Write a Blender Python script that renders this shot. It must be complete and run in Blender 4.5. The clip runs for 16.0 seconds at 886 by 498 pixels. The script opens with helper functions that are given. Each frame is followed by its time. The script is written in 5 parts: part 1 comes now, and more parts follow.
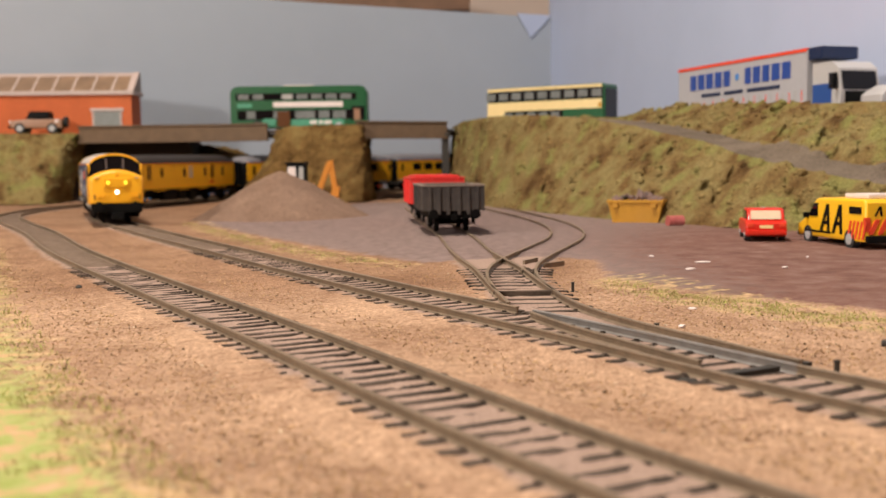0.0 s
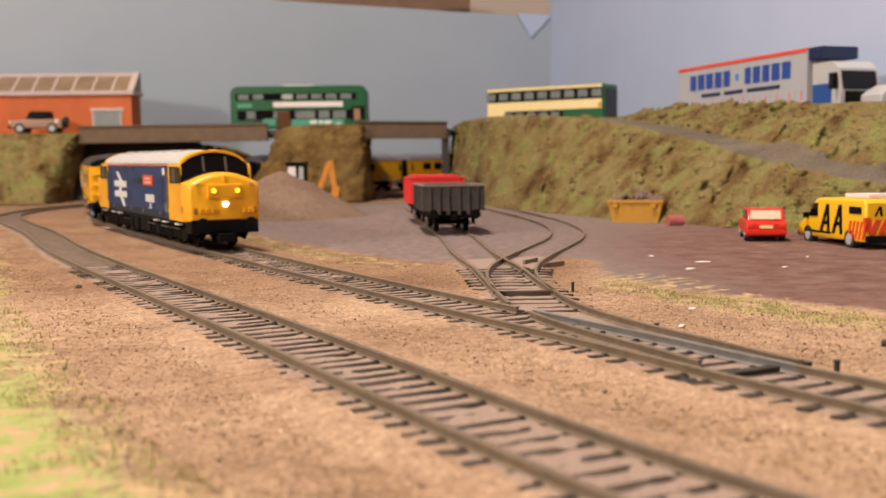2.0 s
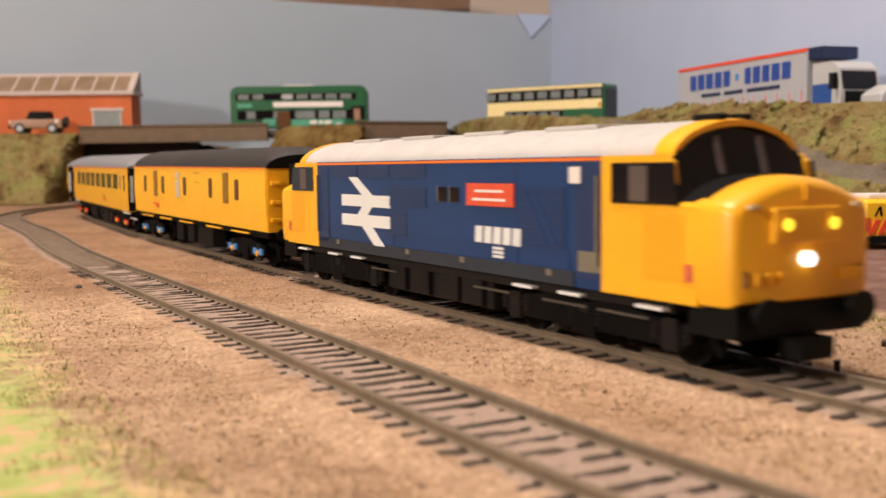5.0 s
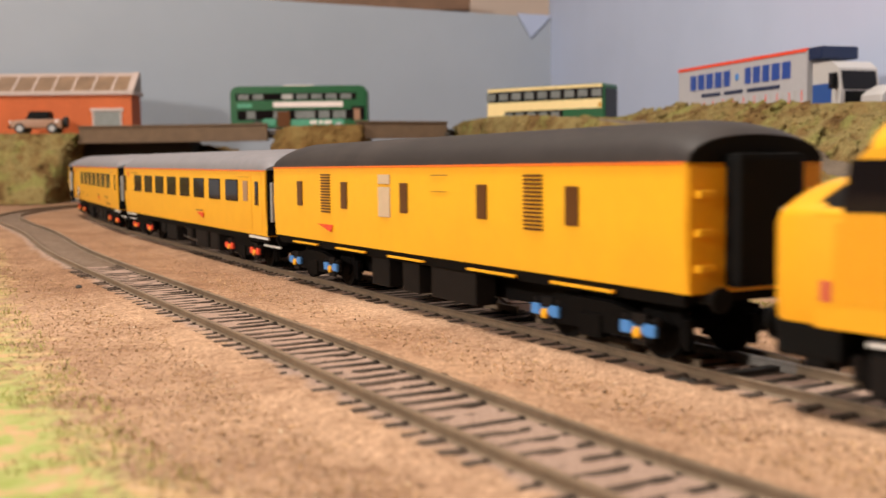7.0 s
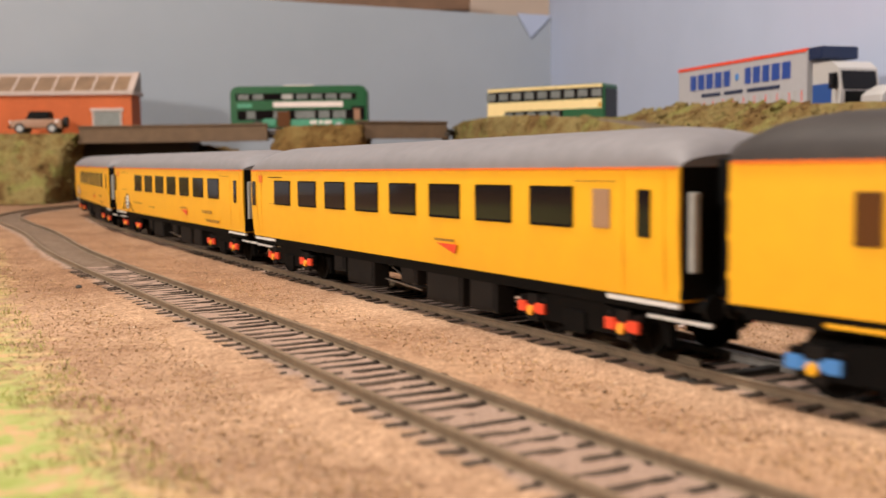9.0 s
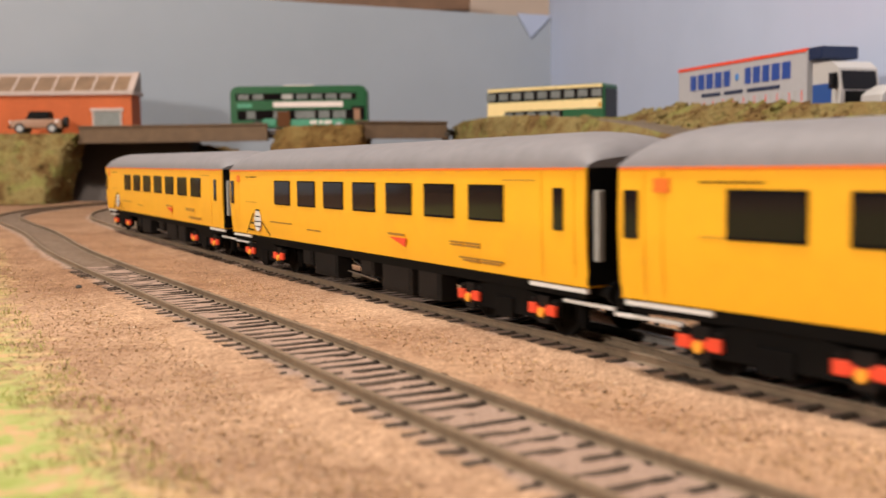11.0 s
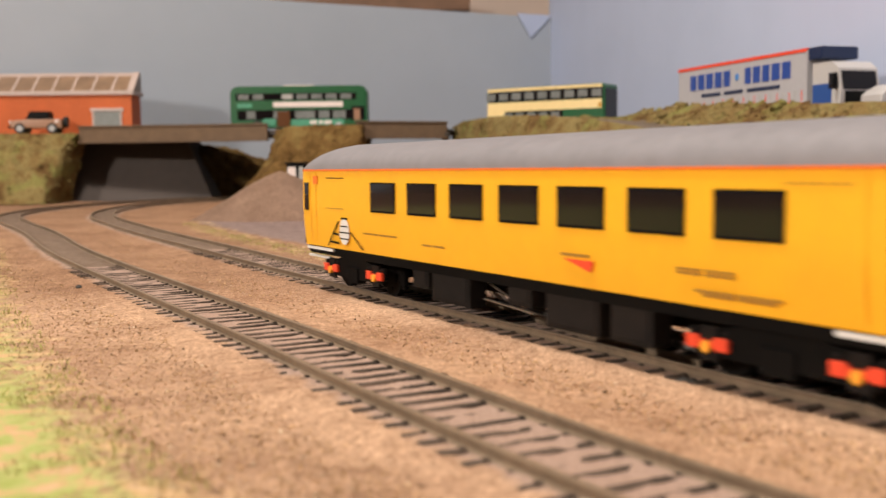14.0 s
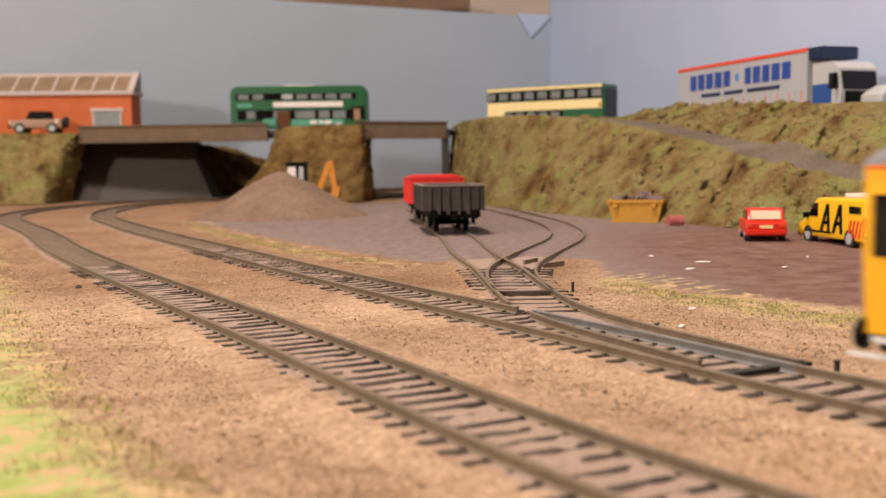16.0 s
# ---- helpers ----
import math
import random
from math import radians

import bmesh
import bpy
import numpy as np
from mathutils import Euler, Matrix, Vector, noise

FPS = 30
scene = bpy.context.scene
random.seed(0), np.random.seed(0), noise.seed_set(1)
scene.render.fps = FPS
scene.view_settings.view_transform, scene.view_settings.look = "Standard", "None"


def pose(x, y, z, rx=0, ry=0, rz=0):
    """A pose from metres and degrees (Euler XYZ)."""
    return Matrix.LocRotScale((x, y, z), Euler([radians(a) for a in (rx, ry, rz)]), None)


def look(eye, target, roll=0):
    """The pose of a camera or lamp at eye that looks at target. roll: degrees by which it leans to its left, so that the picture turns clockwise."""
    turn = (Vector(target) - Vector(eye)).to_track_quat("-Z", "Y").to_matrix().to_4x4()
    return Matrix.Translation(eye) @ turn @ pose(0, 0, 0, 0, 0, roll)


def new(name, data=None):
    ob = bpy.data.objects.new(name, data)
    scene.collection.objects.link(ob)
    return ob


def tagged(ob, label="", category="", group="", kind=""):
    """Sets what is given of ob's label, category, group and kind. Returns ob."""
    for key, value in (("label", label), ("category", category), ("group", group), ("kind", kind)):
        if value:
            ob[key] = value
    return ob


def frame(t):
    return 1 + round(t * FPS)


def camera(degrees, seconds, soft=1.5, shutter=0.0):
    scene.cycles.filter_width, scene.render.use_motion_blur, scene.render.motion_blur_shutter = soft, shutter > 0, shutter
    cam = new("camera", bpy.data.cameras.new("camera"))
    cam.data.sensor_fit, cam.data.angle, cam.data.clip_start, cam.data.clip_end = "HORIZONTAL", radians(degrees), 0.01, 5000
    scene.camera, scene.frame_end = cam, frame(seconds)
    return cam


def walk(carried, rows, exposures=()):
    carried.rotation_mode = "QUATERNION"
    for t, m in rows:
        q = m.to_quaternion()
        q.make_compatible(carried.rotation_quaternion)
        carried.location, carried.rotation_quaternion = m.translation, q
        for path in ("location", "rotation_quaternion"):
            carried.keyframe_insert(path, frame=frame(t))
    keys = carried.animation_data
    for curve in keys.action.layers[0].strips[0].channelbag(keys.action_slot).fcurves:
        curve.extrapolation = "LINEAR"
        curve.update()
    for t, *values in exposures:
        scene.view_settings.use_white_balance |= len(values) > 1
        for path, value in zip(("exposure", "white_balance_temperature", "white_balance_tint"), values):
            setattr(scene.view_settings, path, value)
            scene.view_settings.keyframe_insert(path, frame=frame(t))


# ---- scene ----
from math import sin, cos, pi, sqrt, atan2, hypot

# ---- camera: stands still, a hand's width above a model railway (1:76) ----
cam = camera(44.85, 16.0, soft=1.5, shutter=0.5)
cam.data.dof.use_dof = True
cam.data.dof.focus_distance = 0.33
cam.data.dof.aperture_fstop = 27.0
EYE = (0.0, 0.0, 0.0383)
STAND = look(EYE, (0.0, cos(radians(4.424)), 0.0383 - sin(radians(4.424))), -0.7)
walk(cam, [(0.0, STAND), (16.0, STAND)], exposures=[(0.0, 0.0), (16.0, 0.0)])

# ---- light: a room lit by two warm ceiling lamps ----
world = bpy.data.worlds.new("room_air")
scene.world = world
world.use_nodes = True
world.node_tree.nodes["Background"].inputs[0].default_value = (0.9, 0.85, 0.8, 1)
world.node_tree.nodes["Background"].inputs[1].default_value = 0.05


def area_lamp(name, x, y, z, tx, ty, tz, sx, sy, watts, colour):
    d = bpy.data.lights.new(name, "AREA")
    d.shape, d.size, d.size_y, d.energy, d.color = "RECTANGLE", sx, sy, watts, colour
    ob = new(name, d)
    ob.matrix_world = look((x, y, z), (tx, ty, tz))
    return ob


area_lamp("ceiling_light", -0.28, 0.24, 1.42, 0.0, 0.50, 0.0, 0.25, 0.25, 27.5, (1.0, 0.90, 0.80))
area_lamp("desk_lamp_light", -1.15, -0.55, 0.60, 0.1, 0.75, 0.05, 0.10, 0.10, 20, (1.0, 0.91, 0.82))

# ---- materials ----
MM = 0.001
MATS = {}


def nodes_of(name):
    m = bpy.data.materials.new(name)
    m.use_nodes = True
    nt = m.node_tree
    return m, nt, nt.nodes["Principled BSDF"]


def ramp_node(nt, stops):
    r = nt.nodes.new("ShaderNodeValToRGB")
    e = r.color_ramp.elements
    while len(e) < len(stops):
        e.new(0.5)
    for k, (p, c) in enumerate(stops):
        e[k].position, e[k].color = p, (*c, 1)
    return r


def noise_node(nt, scale, detail=4.0, rough=0.6, vec=None):
    n = nt.nodes.new("ShaderNodeTexNoise")
    n.inputs["Scale"].default_value, n.inputs["Detail"].default_value = scale, detail
    n.inputs["Roughness"].default_value = rough
    if vec is not None:
        nt.links.new(vec, n.inputs["Vector"])
    return n


def mix_node(nt, fac, a, b, blend="MIX"):
    m = nt.nodes.new("ShaderNodeMix")
    m.data_type, m.blend_type = "RGBA", blend
    for sock, v in ((m.inputs[0], fac), (m.inputs[6], a), (m.inputs[7], b)):
        if hasattr(v, "links"):
            nt.links.new(v, sock)
        elif isinstance(v, (int, float)):
            sock.default_value = v
        else:
            sock.default_value = (*v, 1)
    return m.outputs[2]


def paint(name, colour, rough=0.45, metal=0.0, vary=0.12, grain=260.0, bump=0.05, dirt=None, spec=0.5, rand=0.0):
    """Painted plastic, card or metal with faint mottling at two scales and some dust."""
    m, nt, b = nodes_of(name)
    tc = nt.nodes.new("ShaderNodeTexCoord").outputs["Object"]
    n1, n2 = noise_node(nt, grain, 3, vec=tc), noise_node(nt, grain * 0.12, 4, vec=tc)
    lo = tuple(c * (1 - vary) for c in colour)
    hi = tuple(min(1, c * (1 + vary)) for c in colour)
    col = ramp_node(nt, [(0.3, lo), (0.7, hi)])
    add = nt.nodes.new("ShaderNodeMath")
    add.operation = "MULTIPLY_ADD"
    nt.links.new(n1.outputs[0], add.inputs[0])
    add.inputs[1].default_value = 0.5
    half = nt.nodes.new("ShaderNodeMath")
    half.operation = "MULTIPLY"
    nt.links.new(n2.outputs[0], half.inputs[0])
    half.inputs[1].default_value = 0.5
    nt.links.new(half.outputs[0], add.inputs[2])
    nt.links.new(add.outputs[0], col.inputs[0])
    out = col.outputs[0]
    if dirt:
        r = ramp_node(nt, [(0.48, (0, 0, 0)), (0.72, (0.7, 0.7, 0.7))])
        nt.links.new(n2.outputs[0], r.inputs[0])
        out = mix_node(nt, r.outputs[0], out, dirt)
    if rand:
        oi = nt.nodes.new("ShaderNodeObjectInfo")
        rr = ramp_node(nt, [(0.0, (1 - rand,) * 3), (1.0, (1.0, 1.0, 1.0))])
        nt.links.new(oi.outputs["Random"], rr.inputs[0])
        out = mix_node(nt, 1.0, out, rr.outputs[0], "MULTIPLY")
    nt.links.new(out, b.inputs["Base Color"])
    b.inputs["Roughness"].default_value, b.inputs["Metallic"].default_value = rough, metal
    b.inputs["Specular IOR Level"].default_value = spec
    if bump:
        bp = nt.nodes.new("ShaderNodeBump")
        bp.inputs["Strength"].default_value, bp.inputs["Distance"].default_value = bump, 0.0004
        nt.links.new(n1.outputs[0], bp.inputs["Height"])
        nt.links.new(bp.outputs[0], b.inputs["Normal"])
    MATS[name] = m
    return m


def glow(name, colour, strength):
    m, nt, b = nodes_of(name)
    b.inputs["Base Color"].default_value = (*colour, 1)
    b.inputs["Emission Color"].default_value = (*colour, 1)
    b.inputs["Emission Strength"].default_value = strength
    MATS[name] = m
    return m


def glassy(name, colour, rough=0.08):
    m, nt, b = nodes_of(name)
    b.inputs["Base Color"].default_value = (*colour, 1)
    b.inputs["Roughness"].default_value = rough
    b.inputs["Specular IOR Level"].default_value = 0.3
    MATS[name] = m
    return m


def ground_material():
    """Scenic ground: tan ballast, grey and red-brown yard, flock grass; zones come from mesh attributes."""
    m, nt, b = nodes_of("scenic_ground")
    tc = nt.nodes.new("ShaderNodeTexCoord").outputs["Object"]
    fine, mid, big = noise_node(nt, 1700, 3, vec=tc), noise_node(nt, 190, 4, vec=tc), noise_node(nt, 22, 4, vec=tc)
    vor = nt.nodes.new("ShaderNodeTexVoronoi")
    vor.inputs["Scale"].default_value = 950
    nt.links.new(tc, vor.inputs["Vector"])

    def zone(attr, lo, hi):
        a = nt.nodes.new("ShaderNodeAttribute")
        a.attribute_name = attr
        add = nt.nodes.new("ShaderNodeMath")
        add.operation = "MULTIPLY_ADD"
        nt.links.new(mid.outputs[0], add.inputs[0])
        add.inputs[1].default_value = 0.9
        nt.links.new(a.outputs["Fac"], add.inputs[2])
        r = ramp_node(nt, [(lo, (0, 0, 0)), (hi, (1, 1, 1))])
        nt.links.new(add.outputs[0], r.inputs[0])
        return r.outputs[0]

    ballast = ramp_node(nt, [(0.22, (0.23, 0.142, 0.09)), (0.48, (0.465, 0.305, 0.2)), (0.72, (0.68, 0.482, 0.348))])
    nt.links.new(fine.outputs[0], ballast.inputs[0])
    stain = ramp_node(nt, [(0.36, (0.76, 0.71, 0.68)), (0.5, (0.95, 0.93, 0.91)), (0.66, (1.05, 1.04, 1.02))])
    nt.links.new(big.outputs[0], stain.inputs[0])
    col = mix_node(nt, 1.0, ballast.outputs[0], stain.outputs[0], "MULTIPLY")
    cells = ramp_node(nt, [(0.0, (0.62, 0.58, 0.54)), (1.0, (1.28, 1.26, 1.24))])
    nt.links.new(vor.outputs["Color"], cells.inputs[0])
    col = mix_node(nt, 0.8, col, cells.outputs[0], "MULTIPLY")
    # dark specks and damp-looking dirt of a few millimetres
    dirt = ramp_node(nt, [(0.34, (0.58, 0.52, 0.49)), (0.47, (1, 1, 1))])
    nt.links.new(mid.outputs[0], dirt.inputs[0])
    col = mix_node(nt, 0.5, col, dirt.outputs[0], "MULTIPLY")
    # darker brown tone between and beside the far tracks
    col = mix_node(nt, zone("far_brown", 0.7, 1.3), col, mix_node(nt, 1.0, col, (0.70, 0.64, 0.60), "MULTIPLY"))
    trackbed = ramp_node(nt, [(0.3, (0.27, 0.185, 0.145)), (0.7, (0.46, 0.33, 0.265))])
    nt.links.new(fine.outputs[0], trackbed.inputs[0])
    col = mix_node(nt, zone("bed", 0.75, 1.1), col, trackbed.outputs[0])
    yard = ramp_node(nt, [(0.3, (0.175, 0.122, 0.107)), (0.7, (0.285, 0.21, 0.19))])
    nt.links.new(mid.outputs[0], yard.inputs[0])
    worn = noise_node(nt, 75, 6, 0.7, vec=tc)
    red = ramp_node(nt, [(0.28, (0.125, 0.062, 0.048)), (0.5, (0.20, 0.105, 0.082)), (0.62, (0.235, 0.14, 0.115)), (0.74, (0.33, 0.22, 0.18))])
    nt.links.new(worn.outputs[0], red.inputs[0])
    yardc = mix_node(nt, zone("red", 0.6, 1.3), yard.outputs[0], red.outputs[0])
    col = mix_node(nt, zone("yard", 0.72, 1.2), col, yardc)
    grass = ramp_node(nt, [(0.25, (0.46, 0.29, 0.16)), (0.40, (0.33, 0.38, 0.10)), (0.50, (0.42, 0.44, 0.16)), (0.58, (0.55, 0.36, 0.18)), (0.75, (0.62, 0.45, 0.29))])
    nt.links.new(mid.outputs[0], grass.inputs[0])
    col = mix_node(nt, zone("grass", 0.85, 1.5), col, grass.outputs[0])
    fill = ramp_node(nt, [(0.3, (0.14, 0.098, 0.07)), (0.7, (0.22, 0.158, 0.118))])
    nt.links.new(mid.outputs[0], fill.inputs[0])
    col = mix_node(nt, zone("infill", 0.8, 1.1), col, fill.outputs[0])
    nt.links.new(col, b.inputs["Base Color"])
    b.inputs["Roughness"].default_value = 0.95
    b.inputs["Specular IOR Level"].default_value = 0.15
    bp = nt.nodes.new("ShaderNodeBump")
    bp.inputs["Strength"].default_value, bp.inputs["Distance"].default_value = 0.8, 0.0007
    nt.links.new(fine.outputs[0], bp.inputs["Height"])
    nt.links.new(bp.outputs[0], b.inputs["Normal"])
    MATS["scenic_ground"] = m
    return m


def flock_material(name, stops, scale=60.0, patch=None):
    """Scatter foam and fibres: colours drift over the bank; patch: a second foam colour in blotches of its own."""
    m, nt, b = nodes_of(name)
    tc = nt.nodes.new("ShaderNodeTexCoord").outputs["Object"]
    fine, big = noise_node(nt, 700, 3, vec=tc), noise_node(nt, scale, 5, 0.65, vec=tc)
    geo = nt.nodes.new("ShaderNodeNewGeometry")
    r = ramp_node(nt, stops)
    nt.links.new(big.outputs[0], r.inputs[0])
    base = r.outputs[0]
    if patch:
        mid = noise_node(nt, scale * 1.5, 4, 0.55, vec=tc)
        pr = ramp_node(nt, [(0.52, (0, 0, 0)), (0.64, (0.85, 0.85, 0.85))])
        nt.links.new(mid.outputs[0], pr.inputs[0])
        base = mix_node(nt, pr.outputs[0], base, patch)
    v = ramp_node(nt, [(0.2, (0.5, 0.5, 0.46)), (0.8, (1.25, 1.22, 1.15))])
    nt.links.new(fine.outputs[0], v.inputs[0])
    col = mix_node(nt, 1.0, base, v.outputs[0], "MULTIPLY")
    isl = ramp_node(nt, [(0.0, (0.62, 0.6, 0.54)), (1.0, (1.35, 1.32, 1.15))])
    nt.links.new(geo.outputs["Random Per Island"], isl.inputs[0])
    col = mix_node(nt, 0.6, col, isl.outputs[0], "MULTIPLY")
    nt.links.new(col, b.inputs["Base Color"])
    b.inputs["Roughness"].default_value = 0.95
    b.inputs["Specular IOR Level"].default_value = 0.1
    bp = nt.nodes.new("ShaderNodeBump")
    bp.inputs["Strength"].default_value, bp.inputs["Distance"].default_value = 0.9, 0.0015
    nt.links.new(fine.outputs[0], bp.inputs["Height"])
    nt.links.new(bp.outputs[0], b.inputs["Normal"])
    MATS[name] = m
    return m


ground_material()
flock_material("bank_flock", [(0.28, (0.06, 0.034, 0.015)), (0.38, (0.155, 0.092, 0.04)), (0.48, (0.235, 0.165, 0.074)), (0.57, (0.28, 0.225, 0.105)), (0.67, (0.18, 0.105, 0.044))], 30, (0.26, 0.255, 0.095))
flock_material("brown_flock", [(0.3, (0.08, 0.043, 0.016)), (0.5, (0.19, 0.115, 0.045)), (0.7, (0.25, 0.18, 0.075))], 45)
flock_material("grass_fibre", [(0.3, (0.32, 0.33, 0.11)), (0.5, (0.46, 0.46, 0.17)), (0.7, (0.62, 0.51, 0.29))], 50)
flock_material("heap_grit", [(0.3, (0.22, 0.143, 0.115)), (0.7, (0.34, 0.23, 0.19))], 30)
flock_material("road_grey", [(0.3, (0.15, 0.12, 0.10)), (0.7, (0.26, 0.21, 0.18))], 30)
paint("sky_board", (0.345, 0.382, 0.438), 0.85, vary=0.05, grain=12, bump=0.02)
paint("sky_paper", (0.43, 0.49, 0.65), 0.85, vary=0.05, grain=12, bump=0.02)
paint("room_wall", (0.62, 0.52, 0.46), 0.9, vary=0.06, grain=10)
paint("room_wood", (0.22, 0.12, 0.07), 0.6, vary=0.3, grain=30)
paint("ceiling_white", (0.8, 0.78, 0.74), 0.9, vary=0.03, grain=10)
paint("rail_steel", (0.225, 0.165, 0.112), 0.55, 0.35, 0.3, 400, 0.1, spec=0.4)
paint("blade_steel", (0.24, 0.225, 0.21), 0.45, 0.3, 0.3, 300, 0.05, (0.14, 0.10, 0.075))
paint("pale_cream", (0.56, 0.42, 0.28), 0.5, vary=0.08)
# dark base paints in the shade at the sleepers' sides; pale dust over it
paint("sleeper_dust", (0.072, 0.052, 0.039), 0.9, 0, 0.4, 500, 0.3, (0.17, 0.122, 0.095), 0.2, 0.45)
paint("loco_yellow", (0.82, 0.385, 0.012), 0.4, vary=0.05)
paint("coach_yellow", (0.86, 0.425, 0.013), 0.42, vary=0.05, dirt=(0.78, 0.36, 0.013))
paint("rail_blue", (0.006, 0.034, 0.122), 0.42, vary=0.12, spec=0.35)
paint("roof_white", (0.46, 0.42, 0.40), 0.7, vary=0.1, dirt=(0.36, 0.32, 0.30))
paint("roof_grey", (0.20, 0.19, 0.205), 0.6, vary=0.14, dirt=(0.165, 0.155, 0.165))
paint("roof_dark", (0.026, 0.021, 0.021), 0.6, vary=0.25, dirt=(0.048, 0.038, 0.034))
paint("underframe_black", (0.0045, 0.004, 0.004), 0.7, vary=0.3, dirt=(0.007, 0.006, 0.005), spec=0.06)
paint("underframe_grey", (0.011, 0.0095, 0.009), 0.7, vary=0.3, dirt=(0.017, 0.013, 0.011), spec=0.1)
paint("valance_grey", (0.022, 0.026, 0.036), 0.6, vary=0.2, spec=0.3)
paint("rail_navy", (0.005, 0.022, 0.085), 0.45, vary=0.1)
paint("plate_red", (0.62, 0.07, 0.03), 0.45, vary=0.06)
paint("stripe_orange", (0.75, 0.16, 0.015), 0.45, vary=0.05)
paint("mark_white", (0.66, 0.64, 0.62), 0.5, vary=0.04)
paint("letter_brown", (0.30, 0.15, 0.02), 0.5, vary=0.1)
paint("hub_amber", (0.85, 0.36, 0.03), 0.5, vary=0.1)
paint("mark_red", (0.72, 0.06, 0.02), 0.5, vary=0.08)
paint("pillar_brown", (0.085, 0.06, 0.055), 0.5, vary=0.1)
paint("faded_plate", (0.55, 0.10, 0.05), 0.5, vary=0.1)
paint("mark_blue", (0.06, 0.22, 0.55), 0.5, vary=0.08)
paint("mark_black", (0.005, 0.005, 0.005), 0.55, vary=0.1, spec=0.1)
paint("mark_navy", (0.02, 0.06, 0.28), 0.5, vary=0.1)
paint("deep_navy", (0.008, 0.018, 0.06), 0.4, vary=0.1)
paint("wheel_metal", (0.3, 0.28, 0.26), 0.35, 0.8, 0.15)
glassy("dark_glass", (0.006, 0.0045, 0.0055), 0.06)
glassy("brown_glass", (0.10, 0.034, 0.008), 0.35)
glassy("frosted_glass", (0.34, 0.20, 0.12), 0.45)
glassy("pale_glass", (0.42, 0.42, 0.42), 0.15)
glow("lamp_yellow", (1.0, 0.78, 0.05), 1.3)
glow("lamp_white", (1.0, 0.97, 0.88), 2.6)
paint("brick_orange", (0.52, 0.115, 0.03), 0.75, vary=0.16, grain=300)
paint("shed_door", (0.22, 0.23, 0.22), 0.6, vary=0.15)
paint("shed_trim", (0.50, 0.40, 0.36), 0.7, vary=0.1)
paint("bus_window", (0.17, 0.18, 0.175), 0.25, vary=0.3, grain=120)
paint("trim_white", (0.72, 0.62, 0.58), 0.6, vary=0.06)
paint("roof_amber", (0.25, 0.16, 0.10), 0.4, vary=0.35, grain=60)
paint("shutter_grey", (0.36, 0.35, 0.33), 0.5, vary=0.08)
paint("girder_brown", (0.14, 0.088, 0.05), 0.8, vary=0.3, grain=90, dirt=(0.09, 0.058, 0.035))
paint("slab_grey", (0.075, 0.06, 0.053), 0.85, vary=0.15, grain=60)
paint("bus_green", (0.008, 0.085, 0.028), 0.35, vary=0.08)
paint("bus_mint", (0.07, 0.28, 0.17), 0.4, vary=0.1)
paint("bus_cream", (0.80, 0.62, 0.30), 0.4, vary=0.05)
paint("tyre_black", (0.02, 0.02, 0.02), 0.8, vary=0.2)
paint("truck_side", (0.40, 0.39, 0.41), 0.55, vary=0.06)
paint("truck_white", (0.46, 0.44, 0.43), 0.35, vary=0.04)
paint("truck_blue", (0.02, 0.07, 0.26), 0.4, vary=0.06)
paint("car_red", (0.62, 0.025, 0.012), 0.3, vary=0.06)
paint("van_yellow", (0.86, 0.48, 0.015), 0.35, vary=0.04)
paint("jeep_tan", (0.30, 0.16, 0.095), 0.4, vary=0.06)
paint("skip_yellow", (0.50, 0.24, 0.012), 0.6, vary=0.15, dirt=(0.4, 0.2, 0.03))
paint("rubble", (0.17, 0.11, 0.095), 0.9, vary=0.4, grain=500)
paint("wagon_grey", (0.040, 0.031, 0.028), 0.7, vary=0.3, dirt=(0.075, 0.057, 0.046))
paint("wagon_rim", (0.22, 0.17, 0.14), 0.7, vary=0.2)
paint("wagon_red", (0.66, 0.03, 0.025), 0.5, vary=0.12)
paint("digger_orange", (0.55, 0.20, 0.02), 0.5, vary=0.1)
paint("timber_black", (0.03, 0.025, 0.02), 0.7, vary=0.2)


# ---- mesh helpers; all sizes in millimetres ----
def link_mesh(name, bm, mat, parent=None, label="", smooth=False):
    me = bpy.data.meshes.new(name)
    bm.to_mesh(me)
    bm.free()
    for mt in (mat if isinstance(mat, (list, tuple)) else [mat]):
        me.materials.append(MATS[mt])
    if smooth:
        me.polygons.foreach_set("use_smooth", [True] * len(me.polygons))
        me.set_sharp_from_angle(angle=radians(38))
    ob = new(name, me)
    if parent is not None:
        ob.parent = parent
    if label:
        ob["label"] = label
    return ob


def part(name, bm, mat, parent, label="", smooth=False):
    return link_mesh(name, bm, mat, parent, label, smooth)


def thing(name, label, category, m=None, group="", kind=""):
    ob = new(name)
    ob.empty_display_size = 0.01
    if m is not None:
        ob.matrix_basis = m
    return tagged(ob, label, category, group, kind)


def add_box(bm, x0, x1, y0, y1, z0, z1, bevel=0.0):
    vs = [bm.verts.new((x * MM, y * MM, z * MM)) for x in (x0, x1) for y in (y0, y1) for z in (z0, z1)]
    fs = [bm.faces.new([vs[i] for i in q]) for q in ((0, 1, 3, 2), (4, 6, 7, 5), (0, 4, 5, 1), (2, 3, 7, 6), (0, 2, 6, 4), (1, 5, 7, 3))]
    if bevel:
        es = list({e for f in fs for e in f.edges})
        bmesh.ops.bevel(bm, geom=es, offset=bevel * MM, segments=2, affect="EDGES", profile=0.7)
    return vs


def box(x0, x1, y0, y1, z0, z1, bevel=0.0):
    bm = bmesh.new()
    add_box(bm, x0, x1, y0, y1, z0, z1, bevel)
    return bm


